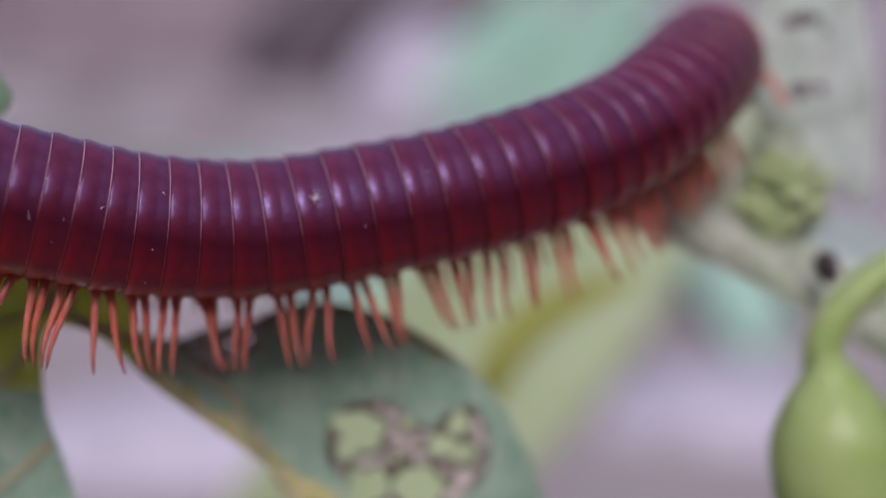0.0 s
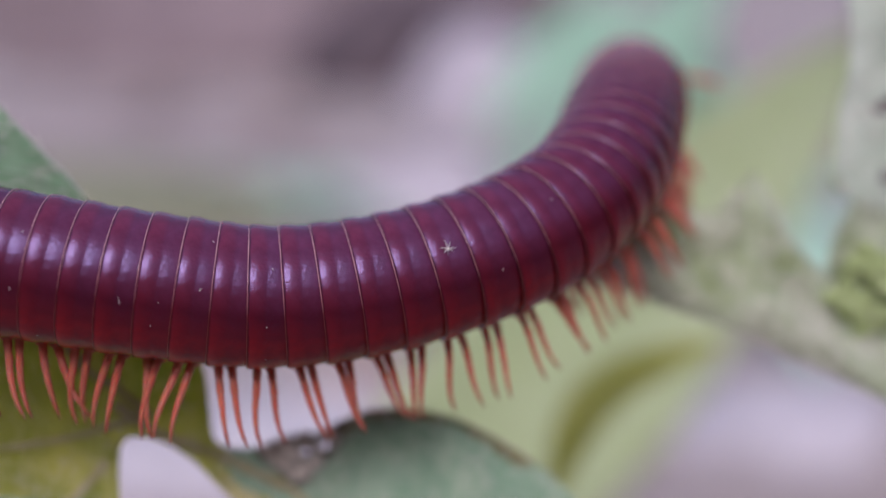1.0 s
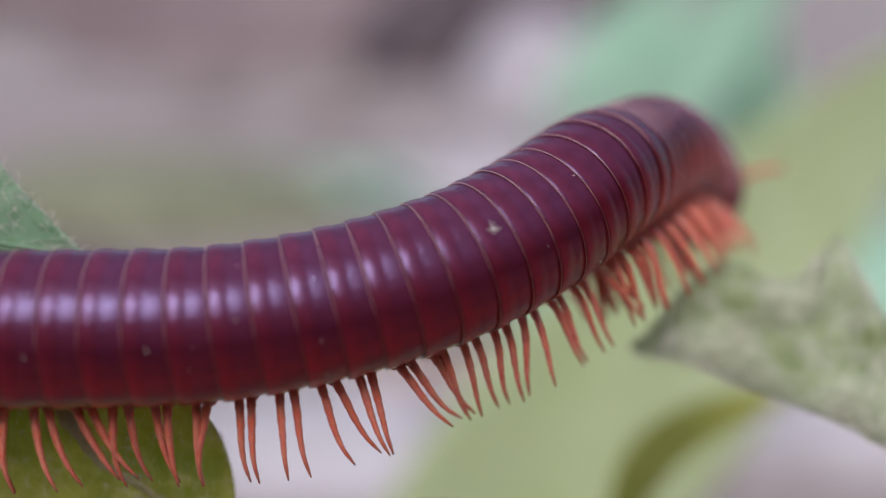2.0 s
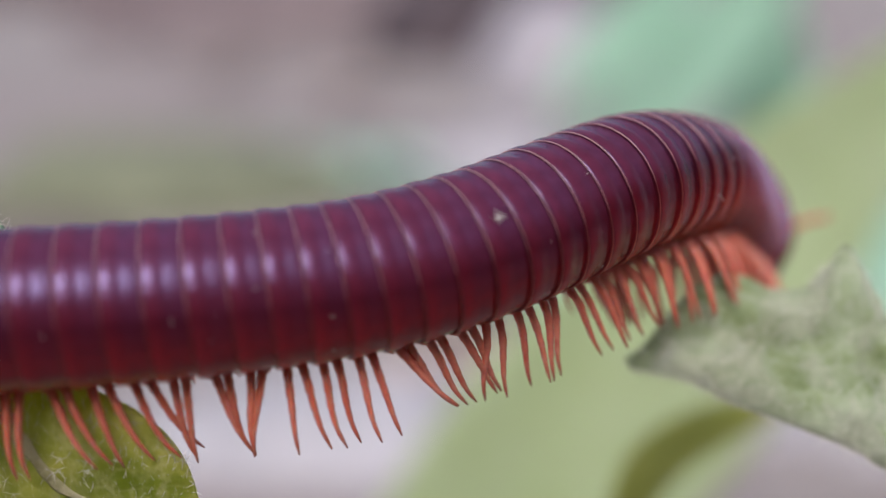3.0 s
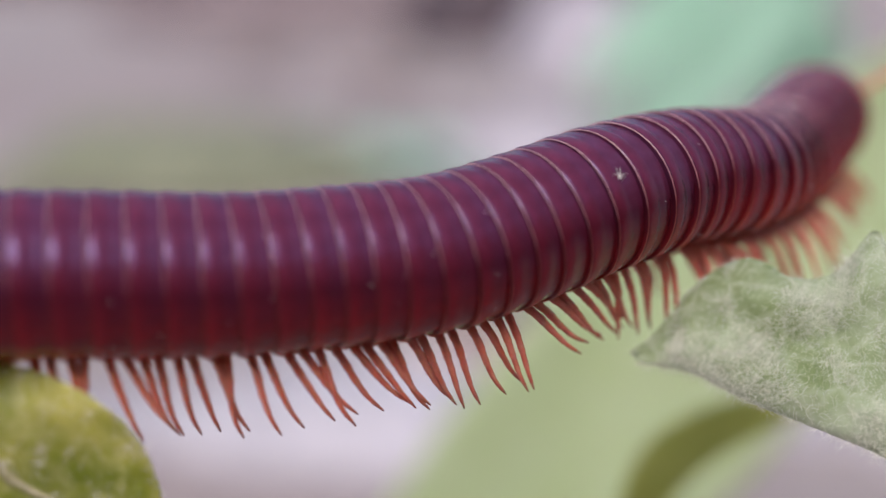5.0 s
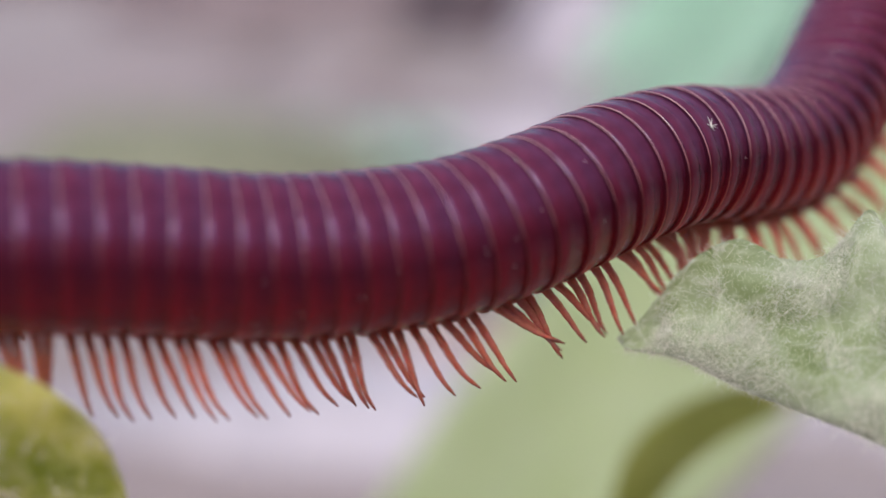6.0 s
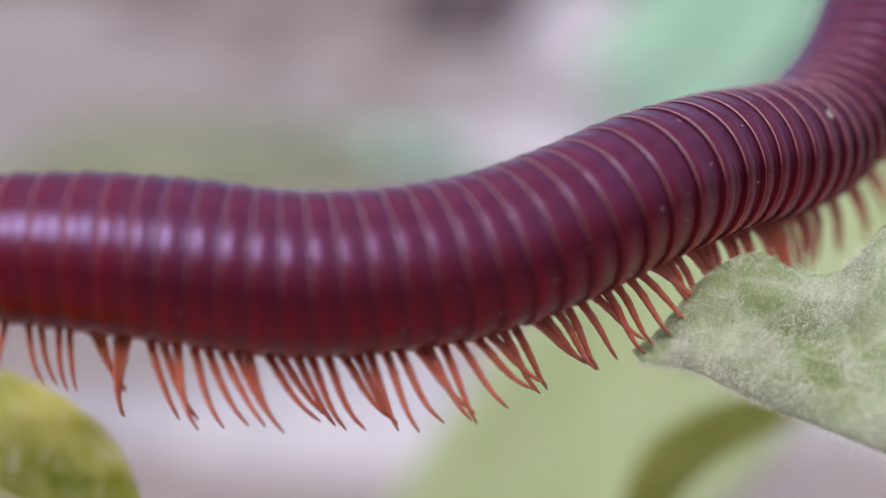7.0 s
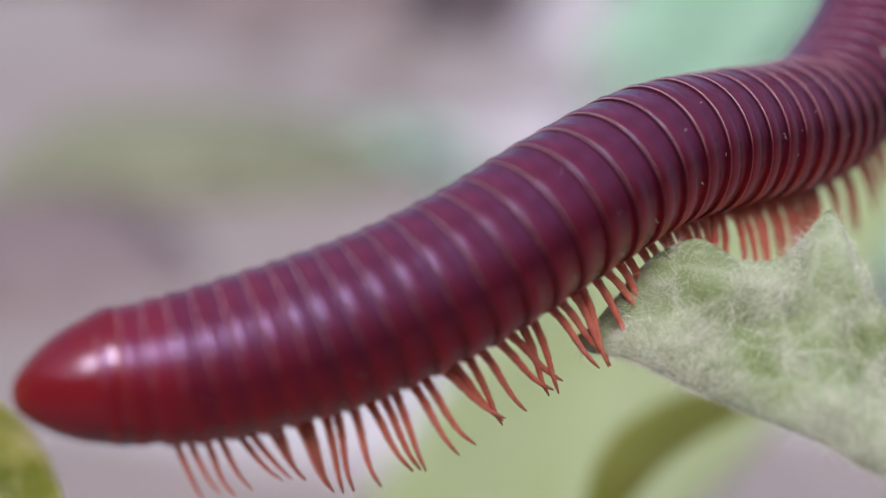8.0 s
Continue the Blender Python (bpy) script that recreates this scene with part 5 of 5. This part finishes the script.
def motions():
    g = random.Random(33)
    root, rings, tail, collar, head, feelers = BODY
    times = [round(0.2 * k, 1) for k in range(41)]
    fr = {t: body_frames(t) for t in times}
    for ring, s, pairs in rings:
        walk(ring, [(t, fr[t](s)) for t in times])
        mood = g.uniform(-6, 6)
        for leg, at, side in pairs:
            rows = []
            own, tilt = mood + g.uniform(-3, 3), g.uniform(-5, 5)
            for k in range(81):
                t = 0.1 * k
                x = (fr[round(0.2 * round(k / 2), 1)](s).translation + BASE).x * 1000
                hold = max(0.0, min(1.0, (t - 4.2) / 1.0)) * max(0.0, min(1.0, (-7.5 - x) / 5.0))
                w = 2 * math.pi * ((s + 0.8 * at.x) / 7.5 + 0.9 * t + (0.06 if side > 0 else 0.0))
                swing = lean(t) + own - 45 * hold + 9 * math.sin(w) + 7 * math.sin(2.6 * w + 0.7 * s)
                lift = ((46 - 34 * max(0.0, min(1.0, (s - 1) / 4))) if side > 0 else 5) + tilt + 5 * math.cos(w)
                rows.append((t, Matrix.Translation(at * MM) @ pose(0, 0, 0, side * lift, -swing, 0)))
            walk(leg, rows)
    rows = []
    for t in times:
        m = fr[t](TAIL + 3.2)
        m.translation = fr[t](TAIL + 3.5).translation - m.to_3x3() @ Vector((2.75 * MM, 0, 0))
        rows.append((t, m))
    walk(tail, rows)
    walk(collar, [(t, fr[t](NECK)) for t in times])
    walk(head, [(t, fr[t](NECK + 1.25)) for t in times])
    droop = [(0, 42), (0.5, -32), (1.0, 14), (1.5, 6), (2.2, -10), (3.5, -36), (4.0, -30), (5.5, -15), (8.0, -15)]
    for an, at, side in feelers:
        rows = []
        for t in times:
            a, b = max(p for p in droop if p[0] <= t), min(p for p in droop if p[0] >= t)
            v = a[1] if a == b else a[1] + (b[1] - a[1]) * (t - a[0]) / (b[0] - a[0])
            rows.append((t, Matrix.Translation(at * MM) @ pose(0, 0, 0, -side * v, 0.5 * v + 4 * math.sin(2.6 * t), side * 12 + 6 * math.sin(3.1 * t + 2 * side))))
        walk(an, rows)


motions()
